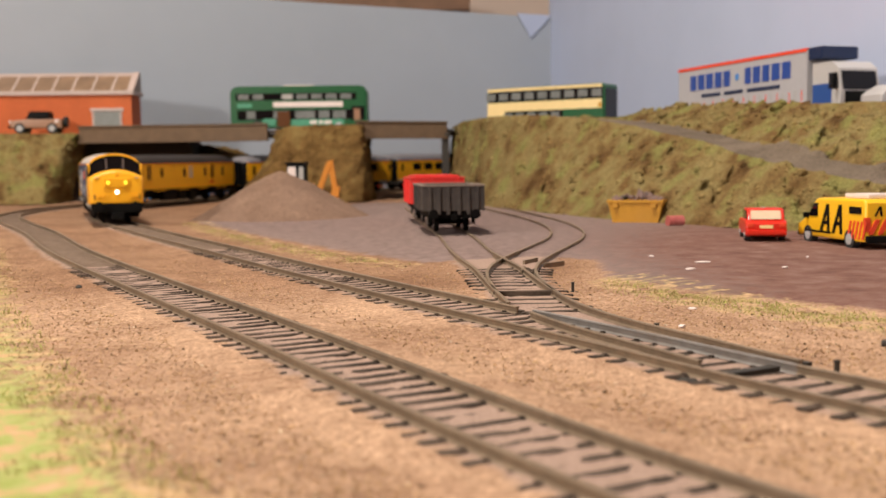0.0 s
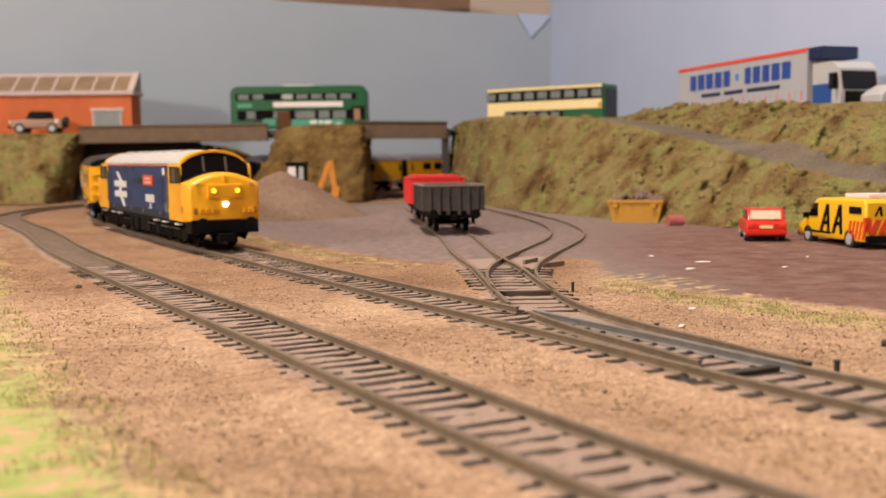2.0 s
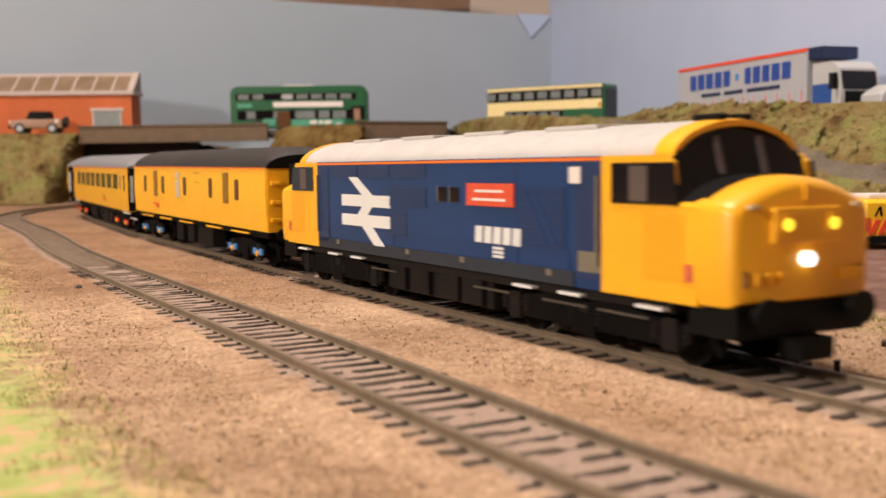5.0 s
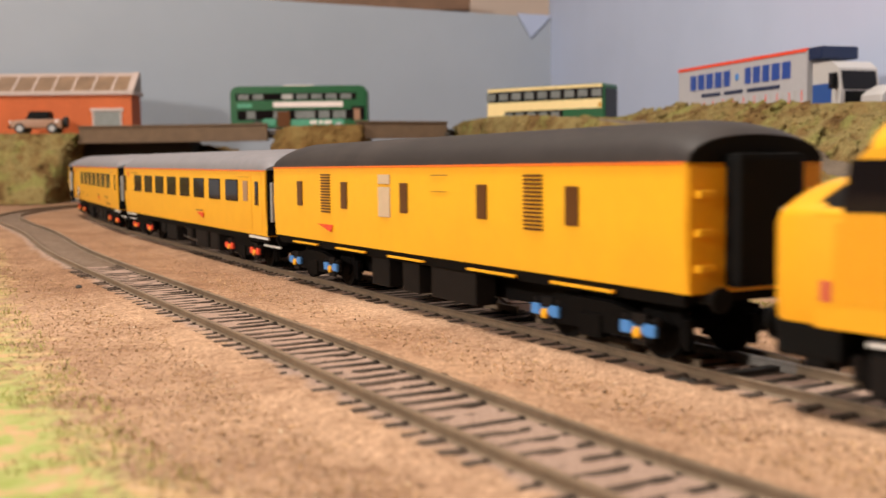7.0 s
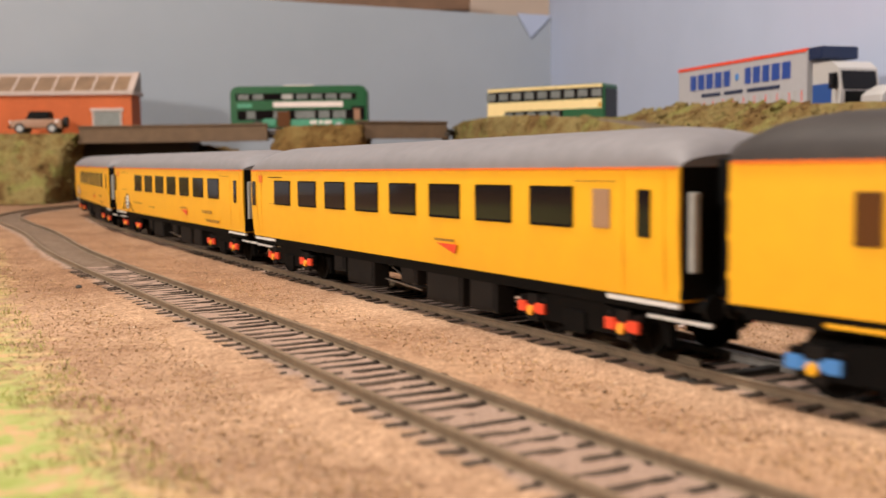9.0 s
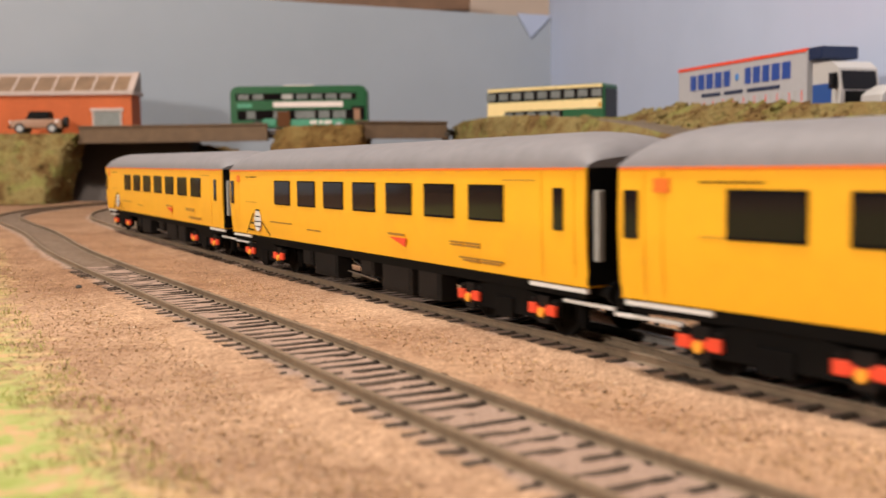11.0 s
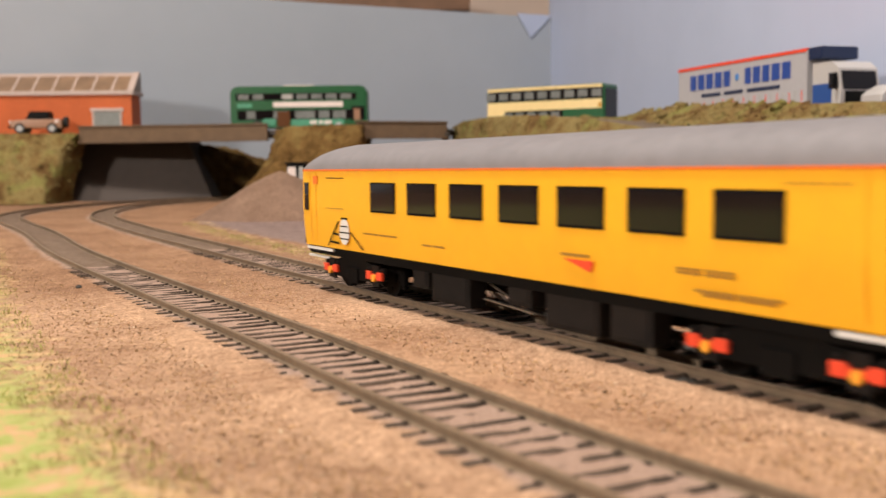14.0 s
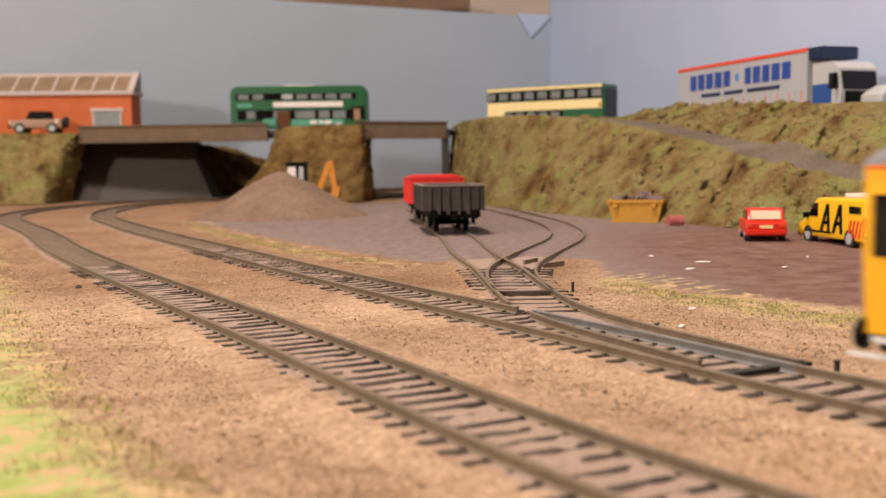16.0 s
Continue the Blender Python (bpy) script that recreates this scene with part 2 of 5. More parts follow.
def add_prism(bm, pts, axis, a0, a1):
    """Extrude a polygon along an axis. For axis x the points are (y, z), for y (x, z), for z (x, y)."""
    def place(p, a):
        q = {"x": (a, p[0], p[1]), "y": (p[0], a, p[1]), "z": (p[0], p[1], a)}[axis]
        return bm.verts.new([c * MM for c in q])
    lo, hi = [place(p, a0) for p in pts], [place(p, a1) for p in pts]
    n = len(pts)
    for i in range(n):
        bm.faces.new((lo[i], lo[(i + 1) % n], hi[(i + 1) % n], hi[i]))
    bm.faces.new(lo[::-1])
    bm.faces.new(hi)
    bmesh.ops.recalc_face_normals(bm, faces=bm.faces[:])


def prism(pts, axis, a0, a1):
    bm = bmesh.new()
    add_prism(bm, pts, axis, a0, a1)
    return bm


def loft(rings, cap=True, closed=True):
    """Skin through rings of 3D points."""
    bm = bmesh.new()
    vr = [[bm.verts.new([c * MM for c in p]) for p in r] for r in rings]
    n = len(rings[0])
    for a, b in zip(vr, vr[1:]):
        for i in range(n if closed else n - 1):
            bm.faces.new((a[i], a[(i + 1) % n], b[(i + 1) % n], b[i]))
    if cap and closed:
        bm.faces.new(vr[0][::-1])
        bm.faces.new(vr[-1])
    bmesh.ops.recalc_face_normals(bm, faces=bm.faces[:])
    return bm


def add_cyl(bm, x, y, z, axis, r, a0, a1, n=16, r2=None):
    r2 = r if r2 is None else r2
    def ring(a, rr):
        out = []
        for i in range(n):
            c, s = rr * cos(2 * pi * i / n), rr * sin(2 * pi * i / n)
            q = {"x": (a, y + c, z + s), "y": (x + c, a, z + s), "z": (x + c, y + s, a)}[axis]
            out.append(bm.verts.new([k * MM for k in q]))
        return out
    lo, hi = ring(a0, r), ring(a1, r2)
    fs = [bm.faces.new((lo[i], lo[(i + 1) % n], hi[(i + 1) % n], hi[i])) for i in range(n)]
    fs += [bm.faces.new(lo[::-1]), bm.faces.new(hi)]
    bmesh.ops.recalc_face_normals(bm, faces=fs)


def cyl(x, y, z, axis, r, a0, a1, n=16, r2=None):
    bm = bmesh.new()
    add_cyl(bm, x, y, z, axis, r, a0, a1, n, r2)
    return bm


def wheel(parent, x, y, z, r, w, rim="pale_glass", n=20):
    """A road wheel: tyre with a rim and hub, axle along y."""
    t = part("wheel", cyl(x, y, z, "y", r, y - w / 2, y + w / 2, n), "tyre_black", parent, "black rubber tyre", True)
    s = 1 if y > 0 else -1
    bm = bmesh.new()
    add_cyl(bm, x, y, z, "y", r * 0.6, y + s * w * 0.5, y + s * (w * 0.5 + 0.25), 14)
    add_cyl(bm, x, y, z, "y", r * 0.22, y + s * w * 0.5, y + s * (w * 0.5 + 0.5), 10)
    part("rim", bm, rim, t)
    return t


def spline(pts, step=4.0):
    """Smooth line through plan points (mm), resampled at even steps."""
    p = np.array([pts[0], *pts, pts[-1]], float)
    p[0], p[-1] = 2 * p[1] - p[2], 2 * p[-2] - p[-3]
    out = []
    for i in range(1, len(p) - 2):
        a, b, c, d = p[i - 1:i + 3]
        for k in range(24):
            t = k / 24
            out.append(0.5 * (2 * b + (c - a) * t + (2 * a - 5 * b + 4 * c - d) * t * t + (3 * b - a - 3 * c + d) * t ** 3))
    out = np.array([*out, p[-2]])
    for _ in range(30):
        out[1:-1] = 0.5 * out[1:-1] + 0.25 * (out[:-2] + out[2:])
    s = np.concatenate([[0], np.cumsum(np.hypot(*np.diff(out, axis=0).T))])
    n = int(s[-1] / step)
    u = np.linspace(0, s[-1], n + 1)
    return np.stack([np.interp(u, s, out[:, 0]), np.interp(u, s, out[:, 1])], 1), s[-1] / n


def rise(y):
    """The board climbs gently towards the back."""
    return 0.009 * max(0.0, y - 420.0)


# plan lines of the tracks, in millimetres, from the back of the board to the front
MAIN = spline([(260, 1820), (80, 1570), (-45, 1400), (-150, 1255), (-215, 1165), (-262, 1095), (-287, 1015), (-284, 915), (-258, 815), (-215, 720), (-166.6, 622.2),
               (-103.6, 505.3), (-52.5, 408.3), (-7, 320.4), (34.8, 244.3), (61, 193.4), (91, 144.7), (123.8, 96.8), (160, 44), (200, -15), (330, -190), (700, -680), (1150, -1260)])
LOOP = spline([(215, 1855), (35, 1605), (-85, 1440), (-190, 1295), (-268, 1192), (-322, 1110), (-351, 1020), (-357, 930), (-342, 845), (-306, 765), (-240, 640), (-181, 515),
               (-108, 379), (-70, 308), (-34, 241), (-6, 187), (22, 135), (50, 92), (78, 50), (107, 5), (150, -60), (300, -260), (700, -780)])
SIDING = spline([(-22, 900), (-9, 740), (6, 585), (12.5, 475), (20, 411), (23.5, 350), (27, 300)])
SPUR = spline([(40, 880), (54, 800), (68, 690), (70, 612), (63, 550), (47, 490), (32, 436), (25, 392), (24.5, 345), (28, 298), (37, 262), (50, 230), (64, 195)])

# ---- ground ----
def seg_dist(P, poly, closed=False):
    """Distance of points to a plan line."""
    best = np.full(len(P), 1e9)
    pts = list(poly) + ([poly[0]] if closed else [])
    for a, b in zip(pts, pts[1:]):
        a, b = np.array(a, float), np.array(b, float)
        u = b - a
        t = np.clip(((P - a) @ u) / (u @ u), 0, 1)
        best = np.minimum(best, np.hypot(*(P - a - t[:, None] * u).T))
    return best


def inside(P, poly):
    res = np.zeros(len(P), bool)
    for (x1, y1), (x2, y2) in zip(poly, [*poly[1:], poly[0]]):
        c = ((y1 > P[:, 1]) != (y2 > P[:, 1])) & (P[:, 0] < (x2 - x1) * (P[:, 1] - y1) / (y2 - y1 + 1e-9) + x1)
        res ^= c
    return res


YARD = [(-186, 830), (-168, 745), (-95, 600), (-40, 500), (-8, 452), (40, 470), (66, 450), (62, 385), (82, 335), (125, 285), (260, 150), (420, 150), (420, 900), (60, 1000), (-70, 1040), (-150, 900)]
VERGE = [(-255, 620), (-172, 425), (-118, 300), (-80, 225), (-48, 165), (-22, 120), (10, 60), (-300, -200), (-700, -200), (-700, 700), (-420, 760)]


def ground():
    ys = np.concatenate([np.arange(-1300, -40, 30), np.arange(-40, 60, 8), np.arange(60, 700, 2.6), np.arange(700, 1240, 6), np.arange(1240, 1900, 22)])
    xs = np.concatenate([np.arange(-1100, -460, 30), np.arange(-460, -180, 6), np.arange(-180, 180, 2.6), np.arange(180, 420, 6), np.arange(420, 1260, 30)])
    X, Y = np.meshgrid(xs, ys)
    P = np.stack([X.ravel(), Y.ravel()], 1)
    z0 = 0.009 * np.maximum(0, P[:, 1] - 420)

    def field(line_, w):
        d = np.full(len(P), 1e9)
        q = line_[0][::3]
        for i in range(0, len(q), 40):
            blk = q[i:i + 40]
            lo, hi = blk.min(0) - 30, blk.max(0) + 30
            k = np.where(((P > lo) & (P < hi)).all(1))[0]
            if len(k):
                d[k] = np.minimum(d[k], np.hypot(P[k, None, 0] - blk[None, :, 0], P[k, None, 1] - blk[None, :, 1]).min(1))
        return d
    dm, dl = field(MAIN, 1), field(LOOP, 1)
    dt = np.minimum(dm, dl)
    # the far stretches of both lines are filled in flush between the rails
    infill = np.clip(np.maximum(np.where(P[:, 1] > 441, 1.6 - dl / 8.5, 0), np.where(P[:, 1] > 520, 1.6 - dm / 8.5, 0)), 0, 1)
    ds = np.minimum(field(SIDING, 1), field(SPUR, 1))
    sd = seg_dist(P, YARD, True)
    yard = np.where(inside(P, YARD), 1, -1) * sd
    verge = np.where(inside(P, VERGE), 1, -1) * seg_dist(P, VERGE, True)
    strip = 9 - seg_dist(P, [(-178, 770), (-150, 690), (-95, 565), (-45, 478), (-20, 442)])
    strip2 = 13 - seg_dist(P, [(66, 372), (78, 322), (110, 270), (200, 180)])
    yz = np.clip(0.5 + yard / 16, 0, 1)
    gz = np.clip(0.5 + np.maximum(verge / 70 - 0.12, np.maximum(np.minimum(strip / 16, -0.1), np.minimum(strip2 / 22, -0.08))), 0, 1)
    bed = np.clip(1.36 - np.minimum(dt, ds) / 13, 0, 1)
    # darker brown tone, growing with depth and fading out to the right
    far_brown = np.clip((P[:, 1] - 280) / 160, 0, 1) * np.clip((90 - P[:, 0]) / 60, 0, 1)
    red = np.clip((P[:, 0] - 40) / 120, 0, 1) * np.clip((760 - P[:, 1]) / 260, 0, 1)
    nz = np.array([noise.noise((x * 0.02, y * 0.02, 3)) for x, y in P])
    nf = np.array([noise.noise((x * 0.16, y * 0.16, 7)) for x, y in P])
    z = z0 - 2.9 + 0.5 * nz + 0.22 * nf
    hump = np.array([noise.noise((x * 0.3, y * 0.3, 9)) for x, y in P])
    fill_up = np.clip((210 - P[:, 1]) / 120, 0, 1) * 0.14
    z = np.where(dt < 17, z0 - 2.12 + 0.2 * nf + 0.34 * hump + 0.15 * np.maximum(nz, 0) + fill_up, z)
    z = np.where((dt >= 17) & (dt < 24), z0 - 2.0 - 0.9 * np.clip((dt - 17) / 7, 0, 1) + 0.2 * nf + 0.4 * hump, z)
    z = np.where(infill > 0.9, z0 - 1.0 + 0.08 * nf, z)
    flat = z0 - 1.3 + 0.12 * nz
    z = z * (1 - yz) + flat * yz
    z = np.where((ds < 15) & (yz < 0.5), z0 - 2.1 + 0.4 * hump, z)
    z += np.clip(verge / 60, 0, 1) * (1.2 + 1.6 * nz + 0.6 * nf)
    co = np.stack([P[:, 0], P[:, 1], z], 1) * MM
    nx, ny = len(xs), len(ys)
    i = np.arange(nx * ny).reshape(ny, nx)
    faces = np.stack([i[:-1, :-1], i[:-1, 1:], i[1:, 1:], i[1:, :-1]], -1).reshape(-1, 4)
    me = bpy.data.meshes.new("ground")
    me.from_pydata(co.tolist(), [], faces.tolist())
    for nm, arr in (("yard", yz), ("grass", gz), ("bed", bed), ("red", red), ("infill", infill), ("far_brown", far_brown)):
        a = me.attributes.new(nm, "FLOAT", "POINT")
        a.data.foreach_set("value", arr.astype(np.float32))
    me.materials.append(MATS["scenic_ground"])
    me.polygons.foreach_set("use_smooth", [True] * len(me.polygons))
    tagged(new("ground", me), "tan ballast ground with flock grass and a grey-brown yard", "ground", kind="structure")


ground()


# ---- tracks: rails and sleepers ----
def sweep_rail(line_, off, a, b, top=0.0, mat="rail_steel", name="rail", parent=None):
    """A bullhead rail beside a plan line, from share a to b of it."""
    q = line_[0]
    k0, k1 = int(a * (len(q) - 1)), int(b * (len(q) - 1))
    q = q[max(0, k0):k1 + 1]
    d = np.gradient(q, axis=0)
    d /= np.hypot(*d.T)[:, None]
    nrm = np.stack([-d[:, 1], d[:, 0]], 1)
    prof = [(-0.5, 0), (0.5, 0), (0.6, -0.25), (0.25, -0.7), (0.25, -1.5), (0.85, -1.95), (-0.85, -1.95), (-0.25, -1.5), (-0.25, -0.7), (-0.6, -0.25)]
    rings = []
    for p, n in zip(q, nrm):
        z = rise(p[1]) + top
        rings.append([(p[0] + n[0] * (off + u), p[1] + n[1] * (off + u), z + v) for u, v in prof])
    return part(name, loft(rings), mat, parent)


GAUGE = 17.6


def sleeper_mesh(length):
    bm = bmesh.new()
    add_box(bm, -1.25, 1.25, -length / 2, length / 2, -3.8, -1.92, 0.25)
    for s in (-1, 1):
        for e in (-1, 1):
            y = s * GAUGE / 2 + e * 1.1
            add_box(bm, -0.5, 0.5, y - 0.4, y + 0.4, -2.0, -1.6)
    me = bpy.data.meshes.new("sleeper")
    bm.to_mesh(me)
    bm.free()
    me.materials.append(MATS["sleeper_dust"])
    return me


def lay_sleepers(line_, a, b, parent, pitch=6.3, length=27.5):
    q, step = line_
    me = sleeper_mesh(length)
    s, end = a * (len(q) - 1) * step, b * (len(q) - 1) * step
    rnd = random.Random(5)
    while s < end:
        i = min(len(q) - 2, int(s / step))
        f = s / step - i
        p = q[i] * (1 - f) + q[i + 1] * f
        d = q[i + 1] - q[i]
        ob = new("sleeper", me)
        ob.parent = parent
        ob.matrix_basis = pose(p[0] * MM, p[1] * MM, (rise(p[1]) + rnd.uniform(-0.15, 0.1)) * MM, rnd.uniform(-1, 1), 0, math.degrees(atan2(d[1], d[0])) + rnd.uniform(-1.5, 1.5))
        s += pitch * rnd.uniform(0.97, 1.03)


def share(line_, y):
    """The share of a plan line at which it comes down to that depth."""
    return int(np.argmax(line_[0][:, 1] < y)) / (len(line_[0]) - 1)


for tag_, L in (("main", MAIN), ("loop", LOOP)):
    tr = thing("railway_track", "weathered steel rails on dusty sleepers, " + ("main line" if tag_ == "main" else "outer line beside the grass"), "railway track")
    for o in (-GAUGE / 2, GAUGE / 2):
        if tag_ == "main" and o > 0:
            sweep_rail(L, o, 0, share(L, 286), parent=tr)
            sweep_rail(L, o, share(L, 280), share(L, 200), 0.05, "blade_steel", "switch_blade", tr)
            sweep_rail(L, o, share(L, 200), 1, parent=tr)
        else:
            sweep_rail(L, o, 0, 1, parent=tr)
    lay_sleepers(L, share(L, 520 if tag_ == "main" else 444), share(L, 20), tr)

tr = thing("railway_track", "narrow siding rails sunk into the yard", "railway track")
sweep_rail(SIDING, -GAUGE / 2, 0, 1, parent=tr)
sweep_rail(SIDING, GAUGE / 2, 0, share(SIDING, 330), parent=tr)
lay_sleepers(SIDING, share(SIDING, 420), share(SIDING, 360), tr, length=29, pitch=9.5)
tr = thing("railway_track", "curved spur rails with a rusty turnout", "railway track")
sweep_rail(SPUR, GAUGE / 2, 0, share(SPUR, 205), parent=tr)
sweep_rail(SPUR, -GAUGE / 2, 0, share(SPUR, 335), parent=tr)
sweep_rail(SPUR, -GAUGE / 2, share(SPUR, 285), share(SPUR, 212), parent=tr, name="switch_blade")
lay_sleepers(SPUR, share(SPUR, 415), share(SPUR, 290), tr, length=30, pitch=9.2)


# ---- train ----
def section(w, zb, zt, ztop, n=12, tumble=0.8, power=0.9, lean=0.2):
    """Cross-section of a rail vehicle: sides with tumblehome and an arched roof; (y, z) pairs."""
    h = w / 2
    pts = [(h - tumble, zb), (h - tumble * 0.3, zb + (zt - zb) * 0.3), (h, zb + (zt - zb) * 0.55), (h - lean, zt)]
    arc = [((h - lean) * max(0.0, cos(a)) ** power, zt + (ztop - zt) * sin(a) ** power) for a in [pi / 2 * k / n for k in range(1, n + 1)]]
    right = pts + arc
    return right + [(-y, z) for y, z in reversed(right[:-1])]


WHEELS = []


def bogie(parent, x, wheels, r, spread, boxes=None, yoff=13.5, hub=None):
    """A bogie: side frames, axles with wheels, axlebox covers as parts."""
    bm = bmesh.new()
    L = spread / 2
    for s in (-1, 1):
        add_prism(bm, [(x - L - 5, 8), (x - L - 4, 4), (x + L + 4, 4), (x + L + 5, 8), (x + L * 0.4, 10.5), (x - L * 0.4, 10.5)], "y", s * yoff - 1, s * yoff + 1)
        add_box(bm, x - 4, x + 4, s * yoff - 1.6, s * yoff + 1.6, 2.8, 7.5, 0.3)
    add_box(bm, x - 5, x + 5, -12, 12, 6, 11)
    b = part("bogie", bm, "underframe_black", parent)
    for k in range(wheels):
        wx = x - L + spread * k / (wheels - 1)
        bm = bmesh.new()
        for s in (-1, 1):
            add_cyl(bm, 0, 0, 0, "y", r, s * 7.2, s * 9.2, 24)
            add_cyl(bm, 0, 0, 0, "y", r * 0.5, s * 9.2, s * 9.6, 14)
            for q in range(5):
                a = 2 * pi * q / 5
                add_cyl(bm, r * 0.68 * cos(a), 0, r * 0.68 * sin(a), "y", r * 0.1, s * 9.2, s * 9.35, 8)
        add_cyl(bm, 0, 0, 0, "y", 1.2, -9, 9, 8)
        ws = part("wheelset", bm, "underframe_black", b, "", True)
        ws.matrix_basis = pose(wx * MM, 0, r * MM)
        WHEELS.append((ws, r))
        for s in (-1, 1):
            # hornguide, coil springs and brake shoes at each wheel
            part("hornguide", box(wx - 2.2, wx + 2.2, s * (yoff + 0.9) - 0.5, s * (yoff + 0.9) + 0.5, 3.2, 9.4, 0.25), "underframe_grey", b)
            for q in (-4.6, 4.6):
                rings = [[(wx + q + rr_ * cos(pi * k / 5), s * (yoff + 0.6) + rr_ * sin(pi * k / 5), 5.0 + j * 0.48) for k in range(10)] for j, rr_ in enumerate((0.8, 1.2) * 4 + (0.8,))]
                part("coil_spring", loft(rings), "underframe_grey", b)
            for q in (-r - 0.6, r + 0.6):
                part("brake_shoe", box(wx + q - 0.8, wx + q + 0.8, s * 8.2 - 0.8, s * 8.2 + 0.8, 2.4, 8.4, 0.2), "underframe_black", b)
        if boxes:
            for s in (-1, 1):
                bm = bmesh.new()
                for e in (-1, 1):
                    add_box(bm, wx + e * 3.7 - 1.6, wx + e * 3.7 + 1.6, s * 15.0 - 0.5, s * 15.0 + 0.5, 5.2, 7.6, 0.25)
                    add_box(bm, wx + e * 1.5 - 0.9, wx + e * 1.5 + 0.9, s * 14.8 - 0.4, s * 14.8 + 0.4, 5.5, 7.0, 0.2)
                part("axlebox_cover", bm, boxes[0], b, "red axlebox cover" if boxes[0] == "mark_red" else "blue axlebox cover")
                part("axlebox", cyl(wx, 0, 5.7, "y", 1.1, s * 15.0 - 0.8, s * 15.0 + 1.0, 10), boxes[1], b)
    return b


def pane(parent, name, x0, x1, z0, z1, w, mat="dark_glass", frame_=None, side=(-1, 1), depth=0.25):
    """Windows set on both sides of a body, slightly sunk frames round them."""
    for s in side:
        y = s * (w / 2)
        part(name, box(x0, x1, min(y, y + s * depth), max(y, y + s * depth), z0, z1, 0.2), mat, parent)


LOCO_W, LOCO_ZB, LOCO_ZT, LOCO_TOP = 34.6, 12.9, 39.9, 46.6


def build_locomotive():
    lo = thing("diesel_locomotive", "blue diesel locomotive with yellow cab ends and lit headlights", "locomotive")
    sec = section(LOCO_W, LOCO_ZB, LOCO_ZT, LOCO_TOP, tumble=0.6, power=1.08, lean=1.5)
    h2 = LOCO_W / 2
    side = [(h2 - 0.3, LOCO_ZB), (h2, LOCO_ZB + 8), (h2, LOCO_ZT), (-h2, LOCO_ZT), (-h2, LOCO_ZB + 8), (-h2 + 0.3, LOCO_ZB)]
    part("body", prism(side, "x", -75.4, 75.4), "rail_blue", lo, "blue bodysides")
    roof = sec[3:len(sec) - 3]
    part("roof", prism([(y * 0.995, z + 0.02) for y, z in roof], "x", -90, 90), "roof_white", lo, "pale grey roof", True)
    for rx in (-60, -25, 12, 50):
        part("roof_hatch", box(rx - 10, rx + 10, -7, 7, LOCO_TOP - 0.9, LOCO_TOP + 0.25, 0.4), "roof_white", lo)
    part("roof_fan", cyl(-38, 0, 0, "z", 5, LOCO_TOP - 1, LOCO_TOP + 0.3, 18), "roof_white", lo)
    for hy in (-3.2, 3.2):
        part("horn", box(87, 94.5, hy - 1.0, hy + 1.0, LOCO_TOP - 0.2, LOCO_TOP + 1.0, 0.3), "mark_black", lo)
    for e in (1, -1):
        dx = 75.4
        bm = bmesh.new()
        for s in (-1, 1):
            add_prism(bm, [(e * dx, LOCO_ZT), (e * 94.6, LOCO_ZT), (e * 96.4, 38.4), (e * 97.6, 30.4), (e * dx, 30.4)], "y", *sorted((s * (h2 - 1.2), s * (h2 + 0.08))))
        add_prism(bm, [(e * dx, 30.4), (e * 104.5, 30.4), (e * 104.5, LOCO_ZB), (e * dx, LOCO_ZB)], "y", -h2 - 0.08, h2 + 0.08)
        c = part("cab", bm, "loco_yellow", lo, "yellow cab side")
        part("cab_door", box(*sorted((e * (dx - 9), e * (dx + 0.1))), -h2 - 0.1, h2 + 0.1, LOCO_ZB + 2, LOCO_ZT - 0.3), "rail_navy", lo, "dark blue cab door")
        for s in (-1, 1):
            y = s * (h2 + 0.08)
            part("handrail", box(*sorted((e * (dx - 1.2), e * (dx - 0.6))), min(y, y + s * 0.7), max(y, y + s * 0.7), 18, 36), "wheel_metal", lo)
            part("cab_window", prism([(e * 79, 30.7), (e * 98.6, 30.7), (e * 97.2, 38.5), (e * 79, 38.5)], "y", min(y, y + s * 0.3), max(y, y + s * 0.3)), "dark_glass", c)
            part("window_pane", prism([(e * 84.6, 31.2), (e * 90, 31.2), (e * 90, 37.9), (e * 84.6, 37.9)], "y", min(y, y + s * 0.42), max(y, y + s * 0.42)), "pillar_brown", c)
            for k in range(18):
                z = 17.4 + k * 0.68
                part("cab_rib", box(*sorted((e * 88, e * 100.5)), min(y, y + s * 0.16), max(y, y + s * 0.16), z, z + 0.3), "loco_yellow", c)
            part("electric_flash", box(*sorted((e * 100.8, e * 103.2)), min(y, y + s * 0.2), max(y, y + s * 0.2), 17.0, 20.2), "faded_plate", c, "small red warning plate")
        # thin arched yellow band over the raked black windscreen
        arch = [(y, z) for y, z in sec if z >= LOCO_ZT - 0.01]
        inner = [(y * 0.93, LOCO_ZT + (z - LOCO_ZT) * 0.87 - 0.3) for y, z in arch]
        band = arch + inner[::-1]
        part("windscreen_surround", loft([[(e * 89.6, y * 1.006, z + 0.1) for y, z in band], [(e * 93.4, y * 1.006, z + 0.1) for y, z in band], [(e * 95.2, y * 0.998, z - 0.25) for y, z in band]]), "loco_yellow", lo, "thin yellow arched band", True)
        wall = [(h2 - 0.25, 28.6), (h2 - 0.25, LOCO_ZT - 1)] + [(y * 0.985, LOCO_ZT - 1 + (z - LOCO_ZT + 1) * 0.97) for y, z in arch] + [(-h2 + 0.25, LOCO_ZT - 1), (-h2 + 0.25, 28.6)]
